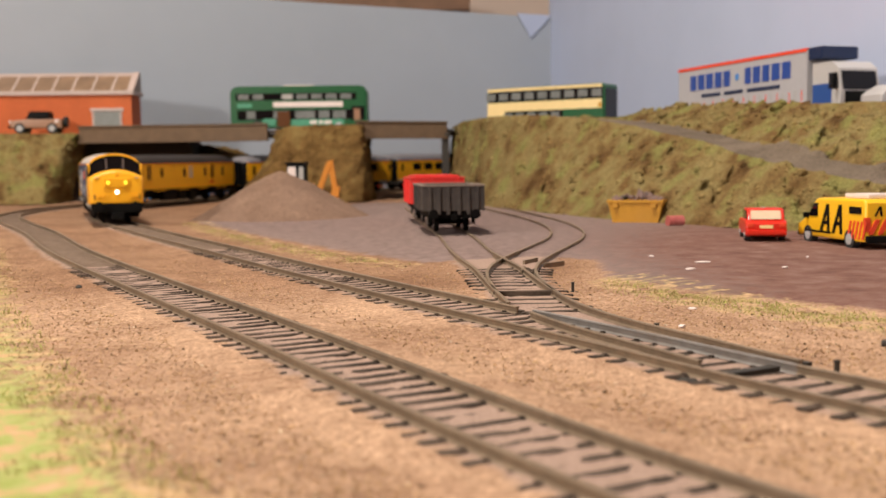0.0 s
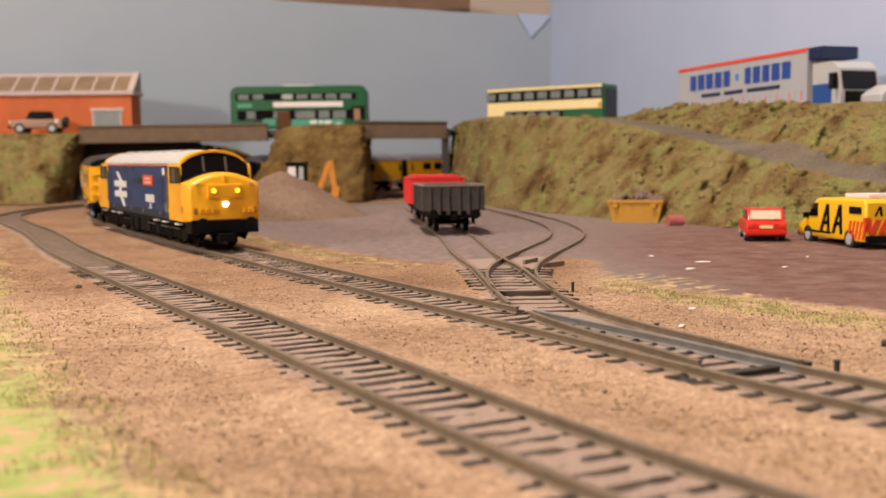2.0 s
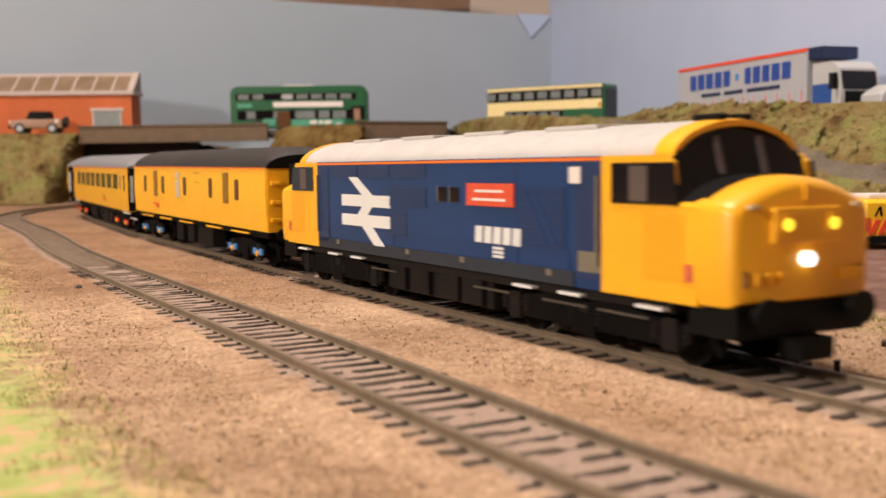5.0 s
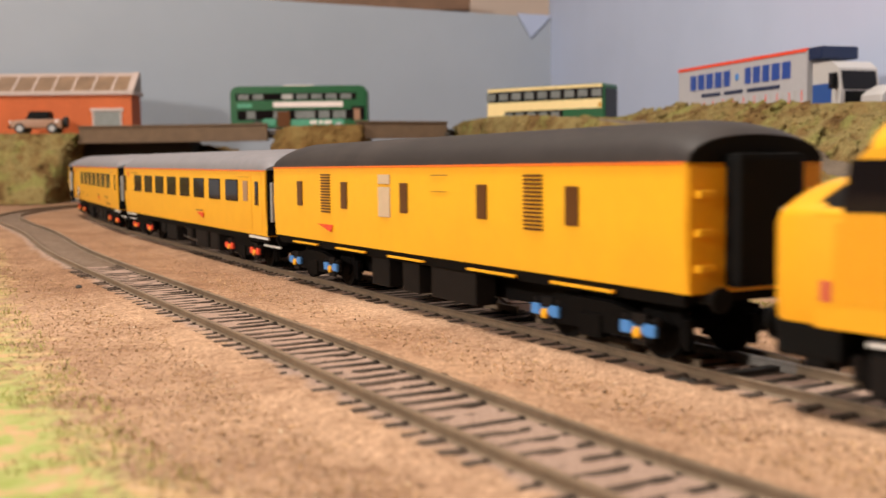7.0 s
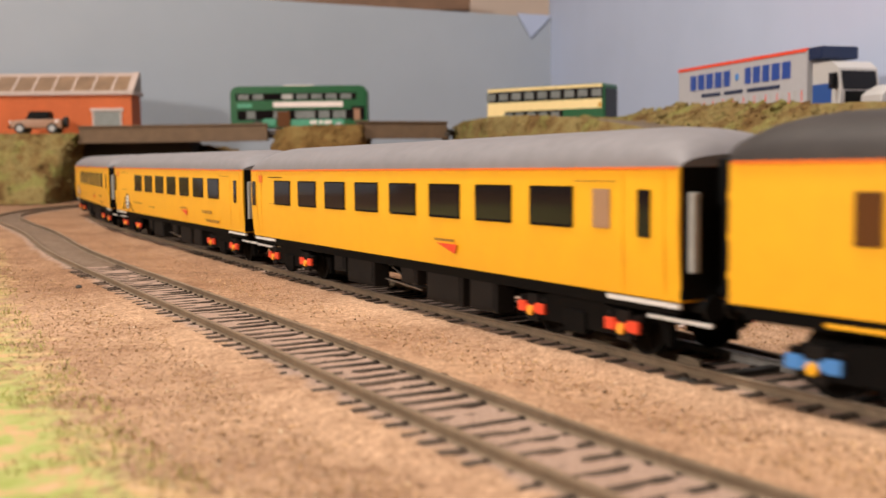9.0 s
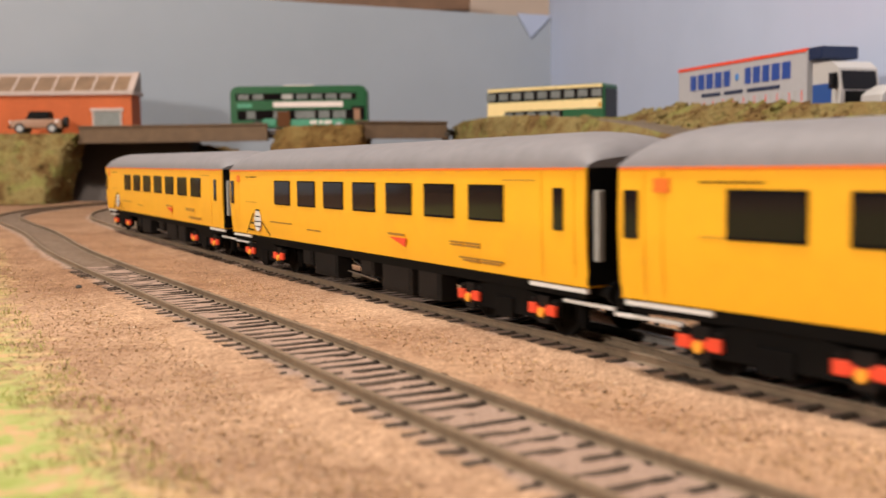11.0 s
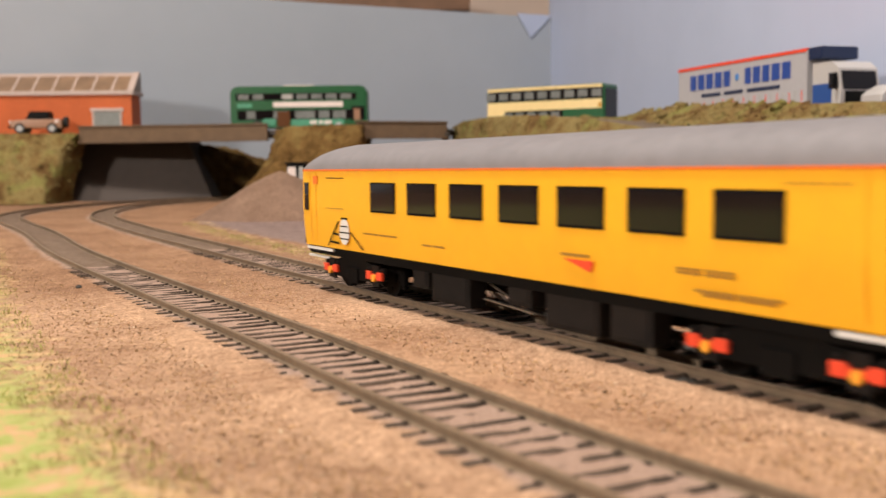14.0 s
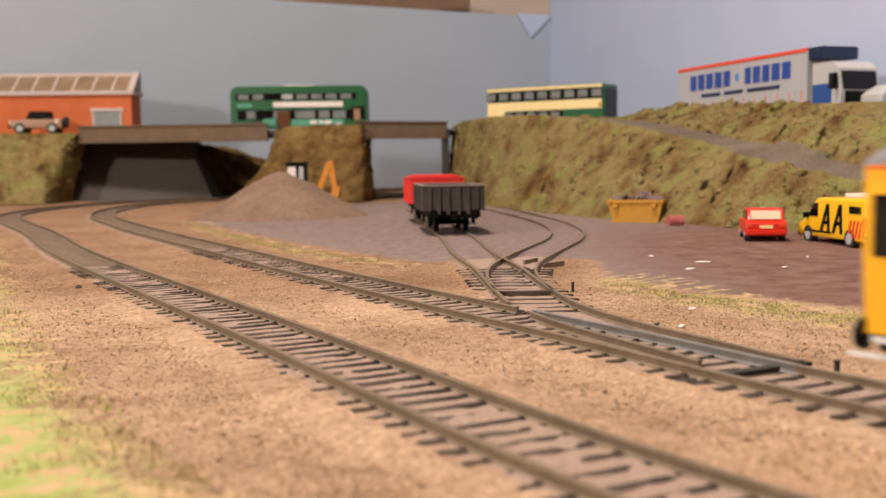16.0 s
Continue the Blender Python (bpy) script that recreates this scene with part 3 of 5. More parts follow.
        ws = part("windscreen", loft([[(e * 89, y, z) for y, z in wall], [(e * (94.2 + max(0, 44 - z) * 0.30), y * 0.985, z) for y, z in wall]]), "dark_glass", lo, "black raked windscreen", True)
        for yy in (-5.4, 5.4):
            bm = box(-0.3, 0.3, -0.55, 0.55, 36.2, 43.4)
            for v in bm.verts:
                v.co.x += e * (94.5 + max(0, 44 - v.co.z / MM) * 0.30) * MM
                v.co.y += yy * MM
            part("screen_pillar", bm, "pillar_brown", ws)
        # nose: nearly flat front with rounded edges, domed top
        rings = []
        arc_us = (1.0, 0.985, 0.95, 0.88, 0.76, 0.62, 0.46, 0.3, 0.15, 0.0)
        for x, wf, top in ((98, 1.003, 35.9), (104, 1.003, 36.0), (108.6, 1.0, 36.0), (111.4, 0.99, 35.8), (113.2, 0.968, 35.3), (114.3, 0.935, 34.6), (114.8, 0.885, 33.6)):
            h = (h2 + 0.05) * wf
            b = LOCO_ZB + 0.4 + (0 if x < 113 else (x - 113) * 0.5)
            low = 30.9 - (36.0 - top) * 0.9
            ring = [(e * x, h * 0.98, b), (e * x, h, b + 3)]
            ring += [(e * x, h * u, low - 1.2 if u == 1.0 else low - 0.2 if u == 0.985 else low + (top - low) * (1 - u * u)) for u in arc_us]
            ring += [(px, -py, pz) for px, py, pz in reversed(ring[:-1])]
            rings.append(ring)
        # black anti-glare deck on top of the nose, behind its yellow front rim
        deck = [[(e * x, (h2 + 0.05) * 0.985 * u, 30.9 + 5.1 * (1 - u * u) + dz) for u in (0.97, 0.88, 0.76, 0.62, 0.46, 0.3, 0.15, 0.0, -0.15, -0.3, -0.46, -0.62, -0.76, -0.88, -0.97)] for x, dz in ((95.5, 0.15), (105.4, 0.15))]
        part("nose_deck", loft([r_ + [(px, py, pz - 0.6) for px, py, pz in reversed(r_)] for r_ in deck]), "mark_black", lo, "black anti-glare deck", True)
        ns = part("nose", loft(rings), "loco_yellow", lo, "rounded yellow nose", True)
        part("headcode_box", box(*sorted((e * 112.5, e * 116.3)), -8.4, 8.4, 24.0, 30.4, 0.9), "loco_yellow", ns)
        for yy in (-5.6, 5.6):
            part("marker_surround", cyl(0, yy, 27.4, "x", 1.9, e * 116.2, e * 116.6, 16), "loco_yellow", ns)
            part("marker_light", cyl(0, yy, 27.4, "x", 1.1, e * 116.4, e * 116.9, 14), "lamp_yellow" if e > 0 else "pale_glass", ns, "lit yellow marker light" if e > 0 else "")
        part("headlight", cyl(0, 0, 21.2, "x", 1.35, e * 114.8, e * 116.4, 16), "lamp_white" if e > 0 else "pale_glass", ns, "bright white headlight" if e > 0 else "")
        for yy in (-11.6, -8.8, -6.0, 9.2, 11.4, 13.2):
            part("lamp_bracket", box(*sorted((e * 113.6, e * 116.0)), yy - 0.6, yy + 0.6, 17.0, 19.2, 0.25), "loco_yellow", ns)
        part("nose_hook", box(*sorted((e * 113.0, e * 115.4)), -0.6, 0.6, 31.6, 34.4, 0.25), "loco_yellow", ns)
        for yy in (-12.6, 12.6):
            part("grab_handle", box(*sorted((e * 113.4, e * 115.8)), yy - 1.1, yy + 1.1, 30.2, 31.0, 0.3), "pale_cream", ns)
            part("tail_light", box(*sorted((e * 112.5, e * 115.3)), yy * 1.12 - 0.7, yy * 1.12 + 0.7, 16.8, 19.6, 0.3), "letter_brown", ns, "unlit tail light")
        bm = box(*sorted((e * 100, e * 114.6)), -16, 16, 7.5, 13.6, 0.8)
        bb = part("buffer_beam", bm, "mark_black", lo)
        for yy in (-11.5, 11.5):
            bm = bmesh.new()
            add_cyl(bm, 0, yy, 12.0, "x", 1.6, e * 113.0, e * 118.0, 12)
            add_cyl(bm, 0, yy, 12.0, "x", 3.0, e * 118.0, e * 118.9, 18)
            part("buffer", bm, "mark_black", bb)
        part("coupling", box(*sorted((e * 112.0, e * 119.0)), -4, 4, 3.5, 7.5, 0.5), "mark_black", bb)
        bogie(lo, e * 66, 3, 7.0, 54)
        for s in (-1, 1):
            for xx in (86, 60, 42):
                part("step", box(*sorted((e * xx, e * (xx + 8))), s * 16.6 - 0.8, s * 16.6 + 0.8, 11.0, 11.6), "mark_white", lo, "white-edged step")
            for xx in (-30, 30, 60, 80):
                part("pipe", box(xx - 8, xx + 8, s * 15.6 - 0.25, s * 15.6 + 0.25, 8.6, 9.1), "wheel_metal", lo)
    bm = bmesh.new()
    add_box(bm, -28, 28, -14, 14, 3.5, 13, 0.8)
    add_box(bm, -95, 95, -15.6, 15.6, 10.5, 13.2, 0.2)
    part("fuel_tank", bm, "underframe_grey", lo)
    for xx in (-22, -8, 8, 20):
        part("battery_box", box(xx - 5, xx + 5, -15.5, 15.5, 4.2, 11.5, 0.4), "underframe_grey", lo)
    for s in (-1, 1):
        y = s * h2
        f = 1 if s < 0 else -1
        def flat(name, x0, x1, z0, z1, mat, label="", off=0.18, lean=0.0):
            pts = [(f * x0, z0), (f * x1, z0), (f * x1 + f * lean, z1), (f * x0 + f * lean, z1)]
            part(name, prism(pts, "y", min(y, y + s * off), max(y, y + s * off)), mat, lo, label)
        cx, cz = -38.7, 25.5
        bm = bmesh.new()
        for pts in ([(-17, 1.2), (17, 1.2), (17, 4.6), (-17, 4.6)], [(-17, -4.6), (17, -4.6), (17, -1.2), (-17, -1.2)],
                    [(-11.5, 9.8), (-5.5, 9.8), (5.0, 4.6), (-2.0, 4.6)], [(5.0, 1.2), (-2.0, 1.2), (-5.0, -1.2), (2.0, -1.2)],
                    [(-2.0, -4.6), (5.0, -4.6), (13, -9.8), (6.4, -9.8)]):
            add_prism(bm, [(f * (cx + px), cz + pz) for px, pz in pts], "y", min(y, y + s * 0.2), max(y, y + s * 0.2))
        part("arrow_emblem", bm, "mark_white", lo, "white arrow emblem")
        flat("nameplate", 22, 43.3, 28.8, 34.1, "plate_red", "red nameplate", 0.5)
        for k in range(2):
            flat("nameplate_line", 25 + k, 40 - k, 30.0 + k * 2, 30.6 + k * 2, "trim_white", "", 0.55)
        for k in range(5):
            flat("number_bar", 25.4 + k * 4.2, 28.7 + k * 4.2, 20.1, 24.0, "mark_white", "white bar of a number", 0.2, 0.4)
        for k in range(3):
            flat("data_line", 33.6, 38.4, 16.9 + k * 0.95, 17.5 + k * 0.95, "mark_white")
        for x0, x1, z0, z1 in ((-22.4, 0.2, 27.5, 33.1), (-22.8, -11.6, 19.5, 25.7), (45.5, 63, 20.6, 33.6), (-64, -44, 35.2, 38.8), (-43, -22, 35.2, 38.8), (-21, 0, 35.2, 38.8)):
            flat("grille_panel", x0, x1, z0, z1, "rail_navy", "darker blue grille panel", 0.15)
        # slanting access ladder across the grille, its stiles painted as paler blue glints
        for lx in (48.0, 51.4):
            flat("grille_glint", lx + 8.4, lx + 9.0, 20.9, 33.2, "rail_blue", "", 0.3, -9.0)
        for k in range(6):
            lx = 57.2 - k * 1.5
            flat("ladder_rung", lx, lx + 3.2, 21.8 + k * 2.05, 22.4 + k * 2.05, "rail_blue", "", 0.32)
        # louvre slats of the grilles
        for gx0, gx1, gz0, gz1 in ((-22.4, 0.2, 27.5, 33.1), (45.5, 63, 20.6, 33.6)):
            n = int((gz1 - gz0) / 1.1)
            for k in range(n):
                z = gz0 + 0.3 + k * (gz1 - gz0) / n
                flat("slat", gx0 + 0.4, gx1 - 0.4, z, z + 0.35, "rail_blue", "", 0.24)
        for wx in (6.8, 13.0):
            flat("side_window", wx, wx + 4.6, 29.4, 33.0, "dark_glass", "", 0.2)
            flat("window_frame", wx - 0.5, wx, 29.2, 33.2, "wheel_metal", "", 0.22)
        flat("door_glass", 64.6, 68.6, 34.4, 37.8, "trim_white", "", 0.3)
        flat("roof_edge", -75.4, 75.4, LOCO_ZT - 0.9, LOCO_ZT - 0.25, "stripe_orange", "", 0.12)
        for x in (-66, -20, 44, 64):
            flat("panel_seam", x, x + 0.3, 14, 38, "rail_navy", "", 0.06)
        flat("lower_band", -75.3, 66, 12.95, 16.2, "valance_grey", "dark grey valance", 0.1)
        flat("step_panel", 67.5, 75.2, 16.4, 20.6, "wheel_metal", "", 0.12)
        for x in (-60, -12, 18, 56):
            flat("lifting_point", x, x + 2, 14.6, 16.0, "wheel_metal", "", 0.3)
    return lo


def coach_shell(co, half, w, zb, zt, ztop, roofmat, bodymat="coach_yellow", bulge=0.9):
    sec = section(w, zb, zt, ztop, tumble=bulge)
    k0, k1 = 3, len(sec) - 4
    low = sec[:k0 + 1] + sec[k1:]
    part("body", prism(low, "x", -half, half), bodymat, co, "bright yellow bodysides", True)
    roof = sec[k0:k1 + 1]
    dome = [(-0.4, 0.30), (0.6, 0.46), (2.0, 0.60), (4.5, 0.75), (8, 0.87), (12.5, 0.95), (19, 1.0)] if roofmat == "roof_grey" else [(-0.4, 0.62), (1.0, 0.72), (3.5, 0.84), (8, 0.94), (14, 1.0)]
    rings = []
    for x, f in [(e_ * (half - a_), f_) for e_, seq in ((-1, dome), (1, dome[::-1])) for a_, f_ in seq]:
        rings.append([(x, y * (0.985 + 0.015 * f), zt + (z - zt) * f) for y, z in roof])
    part("roof", loft(rings), roofmat, co, "", True)
    bm = bmesh.new()
    for s in (-1, 1):
        y = s * (w / 2 - 0.05)
        add_box(bm, -half + 0.5, half - 0.5, min(y, y + s * 0.25), max(y, y + s * 0.25), zt - 0.5, zt + 0.08)
    part("roof_stripe", bm, "stripe_orange", co, "thin orange line under the roof")
    part("underframe", box(-half + 2, half - 2, -w / 2 + 2.9, w / 2 - 2.9, zb - 2.2, zb + 0.2), "underframe_black", co)
    for s in (-1, 1):
        part("solebar", box(-half + 2, half - 2, s * (w / 2 - 2.2) - 0.6, s * (w / 2 - 2.2) + 0.6, zb - 2.6, zb + 0.1), "underframe_black", co)
    for e in (-1, 1):
        bm = bmesh.new()
        add_box(bm, *sorted((e * half, e * (half + 4.5))), -8.0, 8.0, zb + 1, zt + 1.5, 1.2)
        part("gangway", bm, "mark_black", co, "black corridor connection")
        if roofmat == "roof_grey":
            part("end_panel", box(*sorted((e * (half - 0.3), e * (half + 0.35))), -w / 2 + 0.7, w / 2 - 0.7, zb + 0.4, zt, 0.1), "mark_black", co, "dark coach end")
        if roofmat == "roof_grey" and e > 0:
            part("gangway_plate", box(*sorted((e * (half + 0.6), e * (half + 2.2))), -15.2, -13.6, 18.4, 33.0, 0.3), "shutter_grey", co)
        bm = bmesh.new()
        for yy in (-11.5, 11.5):
            add_cyl(bm, 0, yy, zb - 1, "x", 1.2, e * (half - 2), e * (half + 3), 10)
            add_cyl(bm, 0, yy, zb - 1, "x", 2.4, e * (half + 3), e * (half + 3.8), 14)
        part("buffer", bm, "mark_black", co)


COACH_W, COACH_ZB, COACH_ZT, COACH_TOP, COACH_HALF = 34.0, 12.9, 37.6, 45.6, 130.0


def build_coach(kind):
    """An open coach: eight square windows, doors at the ends; ladder emblem on two of them."""
    co = thing("yellow_coach", {"a": "yellow inspection coach with eight dark windows and grey roof", "b": "yellow coach with white rounded emblem near its end", "c": "last yellow coach with rounded emblem and white footsteps"}[kind], "coach", group="yellow coaches of the train")
    H2, w = COACH_HALF, COACH_W
    coach_shell(co, H2, w, COACH_ZB, COACH_ZT, COACH_TOP, "roof_grey")
    for k in range(0 if kind == "a" else 1, 8):
        x = -101.0 + k * 25.65 if kind == "a" else -71.7 + (k - 1) * 25.2
        pane(co, "window_rubber", x - 0.3, x + 16.1, 25.2, 33.8, w, "mark_black", depth=0.12)
        pane(co, "window", x, x + 15.8, 25.6, 33.4, w)
    if kind == "a":
        pane(co, "window", 102.8, 108.4, 25.6, 33.4, w, "frosted_glass")
    for x in (-128.6, 117.4):
        pane(co, "door_window", x + 0.4, x + 4.2, 24.4, 33.4, w, "dark_glass")
    for s in (-1, 1):
        y = s * w / 2
        def flat(name, x0, x1, z0, z1, mat, label="", off=0.15):
            part(name, box(x0, x1, min(y, y + s * off), max(y, y + s * off), z0, z1), mat, co, label)
        for x in (-123, -118, 112.5, 125.5):
            flat("door_seam", x, x + 0.3, 14.5, 36.8, "coach_yellow", "", 0.08)
        flat("panel_line", -108, -94, 34.8, 35.1, "mark_black", "", 0.08)
        flat("panel_line", -108, -94, 25.4, 25.6, "letter_brown", "", 0.08)
        flat("panel_line", 96, 110, 34.8, 35.0, "letter_brown", "", 0.08)
        bm = bmesh.new()
        add_prism(bm, [(31, 18.7), (41.6, 18.7), (40.6, 16.4)], "y", min(y, y + s * 0.2), max(y, y + s * 0.2))
        part("emblem", bm, "mark_red", co, "small red wedge emblem")
        flat("lettering_bar", 30, 40, 19.3, 19.9, "letter_brown")
        flat("warning_mark", -120, -116, 33, 35.6, "stripe_orange")
        if kind != "a":
            for a, b, z in ((-78, -55, 18.6), (-38, -26, 17.4), (68.7, 84, 19.2), (68.7, 84, 18.5), (74, 95.5, 15.6), (76, 94, 15.0)):
                flat("lettering_bar", a, (a + b) / 2 - 1, z, z + 0.45, "letter_brown")
                flat("lettering_bar", (a + b) / 2 + 0.5, b, z, z + 0.45, "letter_brown")
            oval = [(-93.4 + 3.7 * cos(2 * pi * k / 20), 18.0 + (4.7 if k < 10 else 3.4) * sin(2 * pi * k / 20)) for k in range(20)]
            part("lamp_emblem", prism(oval, "y", min(y, y + s * 0.14), max(y, y + s * 0.14)), "mark_white", co, "white rounded emblem")
            for k, hw_ in enumerate((3.2, 3.6, 2.7)):
                part("emblem_bar", box(-93.4 - hw_, -93.4 + hw_, min(y, y + s * 0.2), max(y, y + s * 0.2), 16.2 + k * 1.9, 16.6 + k * 1.9), "mark_black", co)
            part("emblem_cap", box(-95.6, -91.2, min(y, y + s * 0.2), max(y, y + s * 0.2), 22.3, 22.9), "mark_black", co)
            bm = bmesh.new()
            for pts in ([(-107.6, 13.7), (-106.8, 13.7), (-97.8, 21.6), (-98.6, 21.6)], [(-88.6, 18.6), (-88.0, 18.6), (-78.4, 13.8), (-79.4, 13.8)], [(-105.6, 14.8), (-98.4, 14.6), (-98.4, 15.2), (-105.0, 15.4)], [(-103, 17.4), (-98.2, 17.2), (-98.2, 17.8), (-102.4, 18)]):
                add_prism(bm, pts, "y", min(y, y + s * 0.17), max(y, y + s * 0.17))
            part("emblem_stroke", bm, "mark_black", co, "black strokes of the emblem")
    for e in (-1, 1):
        bogie(co, e * 92.5, 2, 6.4, 35, ("mark_red", "hub_amber"))
        bm = bmesh.new()
        for s in (-1, 1):
            add_box(bm, *sorted((e * (H2 - 24), e * (H2 - 1))), s * 15.6 - 0.4, s * 15.6 + 0.4, 11.6, 12.5)
            add_box(bm, *sorted((e * (H2 - 14), e * (H2 + 5))), s * 13 - 0.4, s * 13 + 0.4, 8.6, 9.3)
        part("footstep", bm, "mark_white", co, "white-edged footstep")
    part("centre_sill", box(-70, 70, -5, 5, 6.4, 12, 0.3), "underframe_black", co)
    for x0, x1, z0 in ((-36, -16, 3.0), (-48, -39, 5.5), (21, 40.5, 2.8), (45.5, 58.7, 3.0), (4, 14, 6.0)):
        bm = bmesh.new()
        for s in (-1, 1):
            add_box(bm, x0, x1, s * 12.6 - 2.5, s * 12.6 + 2.5, z0, 11.6, 0.4)
            add_box(bm, x0 + 1.2, x1 - 1.2, s * 15.1 - 0.25, s * 15.1 + 0.25, z0 + 1.0, 10.4, 0.2)
        part("equipment_box", bm, "underframe_grey", co)
    bm = bmesh.new()
    for s in (-1, 1):
        add_box(bm, -70, 70, s * 6 - 0.5, s * 6 + 0.5, 3.6, 4.4)
    part("truss_rod", bm, "underframe_black", co)
    for s in (-1, 1):
        bm = bmesh.new()
        add_prism(bm, [(-14, 10.4), (-13.2, 10.4), (8.6, 4.6), (7.8, 4.6)], "y", s * 12 - 0.25, s * 12 + 0.25)
        add_prism(bm, [(-12, 5.4), (12, 4.2), (12, 4.6), (-12, 5.8)], "y", s * 12.6 - 0.25, s * 12.6 + 0.25)
        part("brake_rod", bm, "wheel_metal", co, "bright brake rodding")
    return co


def build_van():
    """The brake van behind the locomotive: few narrow windows, louvred panels, dark roof."""
    va = thing("brake_van", "yellow brake van with dark roof and narrow windows", "coach")
    H2, w, zb, zt = 116.0, 34.0, 14.6, 38.5
    coach_shell(va, H2, w, zb, zt, 46.6, "roof_dark", bulge=0.5)
    for x in (-90.6, -50.6, -6.8, 37.6, 76.7):
        pane(va, "window", x, x + 4.8, 25.6, 33.8, w, "brown_glass")
    pane(va, "window", -21.5, -13.7, 33.4, 36.1, w, "pale_cream")
    pane(va, "window", -21.5, -13.7, 24.1, 32.6, w, "pale_cream")
    for x in (-67.7, 59.8):
        for s in (-1, 1):
            y = s * w / 2
            bm = bmesh.new()
            for k in range(14):
                z = 24.0 + k * 0.9
                add_box(bm, x, x + 7.4, min(y, y + s * 0.3), max(y, y + s * 0.3), z, z + 0.5)
            part("louvre", bm, "brown_glass", va, "dark slatted louvre")
    for s in (-1, 1):
        y = s * w / 2
        part("vent_outline", box(12.8, 21.4, min(y, y + s * 0.2), max(y, y + s * 0.2), 35.8, 36.1), "letter_brown", va)
        part("vent_outline", box(12.8, 21.4, min(y, y + s * 0.2), max(y, y + s * 0.2), 31.7, 31.9), "letter_brown", va)
        bm = bmesh.new()
        add_prism(bm, [(-71, 20.2), (-58.5, 20.2), (-60, 17.9)], "y", min(y, y + s * 0.2), max(y, y + s * 0.2))
        part("emblem", bm, "mark_red", va, "small red wedge emblem")
        for x in (-95, -54.8, -15, 33, 71.4):
            part("footboard", box(x, x + 22, s * 16.9 - 0.5, s * 16.9 + 0.4, 12.9, 13.4), "coach_yellow", va, "yellow-edged footboard")
    for e in (-1, 1):
        bogie(va, e * 82.5, 2, 6.4, 34, ("mark_blue", "coach_yellow"))
        for yy in (-13.2, 13.2):
            for z in (18.5, 25, 32):
                part("end_step", box(*sorted((e * H2, e * (H2 + 2.0))), yy - 2, yy + 2, z, z + 1.4, 0.3), "coach_yellow", va)
        part("end_panel", box(*sorted((e * (H2 - 0.2), e * (H2 + 0.5))), -16.4, 16.4, 14.5, 37.5, 0.2), "coach_yellow", va)
        bm = bmesh.new()
        rf = [(y * 0.97, zt + (z - zt) * 0.62 - 0.2) for y, z in section(w, zb, zt, 46.6) if z >= zt]
        add_prism(bm, rf, "x", e * (H2 - 0.2), e * (H2 + 0.6))
        part("end_roof_panel", bm, "mark_black", va)
    part("centre_sill", box(-62, 62, -5, 5, 4.8, 13, 0.3), "underframe_black", va)
    for x0, x1 in ((-34, -22), (6, 31), (-12, -2)):
        bm = bmesh.new()
        for s in (-1, 1):
            add_box(bm, x0, x1, s * 11 - 3, s * 11 + 3, 3.5, 12, 0.4)
        part("equipment_box", bm, "underframe_grey", va)
    return va


LOCO = build_locomotive()
VAN = build_van()
COACH_A, COACH_B, COACH_C = build_coach("a"), build_coach("b"), build_coach("c")
# each vehicle: how far its middle runs behind the locomotive's, and its bogies' distance
KX_VAN, KX_COACH = 0.9474, 0.9423


def shorten(ob, k):
    """Models are built to scale length, then drawn in a little; round and short parts keep their shape."""
    for o in ob.children_recursive:
        if o.name.startswith("wheelset"):
            o.location.x *= k
            continue
        xs = np.empty(len(o.data.vertices) * 3, np.float32)
        o.data.vertices.foreach_get("co", xs)
        x = xs[0::3]
        mid = (x.max() + x.min()) / 2
        if x.max() - x.min() < 0.022:
            x += mid * (k - 1)
        else:
            x *= k
        xs[0::3] = x
        o.data.vertices.foreach_set("co", xs)


def blunt_noses(ob):
    """The noses are a little blunter than scale."""
    for o in ob.children_recursive:
        if o.name.startswith("wheelset"):
            continue
        for v in o.data.vertices:
            a = abs(v.co.x)
            if a > 0.098:
                v.co.x = math.copysign(0.098 + (a - 0.098) * 0.82, v.co.x)


blunt_noses(LOCO)
shorten(VAN, KX_VAN)
for ob in (COACH_A, COACH_B, COACH_C):
    shorten(ob, KX_COACH)
TRAIN = [(LOCO, 0.0, 132.0), (VAN, 242.3, 156.0), (COACH_A, 487.9, 174.0), (COACH_B, 746.6, 174.0), (COACH_C, 1005.0, 174.0)]


def travelled(t):
    """Millimetres along the main line at which the locomotive's middle stands."""
    return 1184.3 + 119.26 * t - 0.3308 * t * t + 0.00821 * t ** 3 - 0.85 * max(0.0, t - 14.0) ** 2


# ---- room and backdrop ----
def slab_wall(name, x0, y0, x1, y1, z0, z1, thick, mat, label, kind="structure"):
    """An upright wall from plan point to plan point, with thickness behind it."""
    L = hypot(x1 - x0, y1 - y0)
    ob = link_mesh(name, box(0, L, 0, thick, z0, z1), mat)
    ob.matrix_basis = pose(x0 * MM, y0 * MM, 0, 0, 0, math.degrees(atan2(y1 - y0, x1 - x0)))
    return tagged(ob, label, "wall" if "wall" in name else "backdrop", kind=kind)


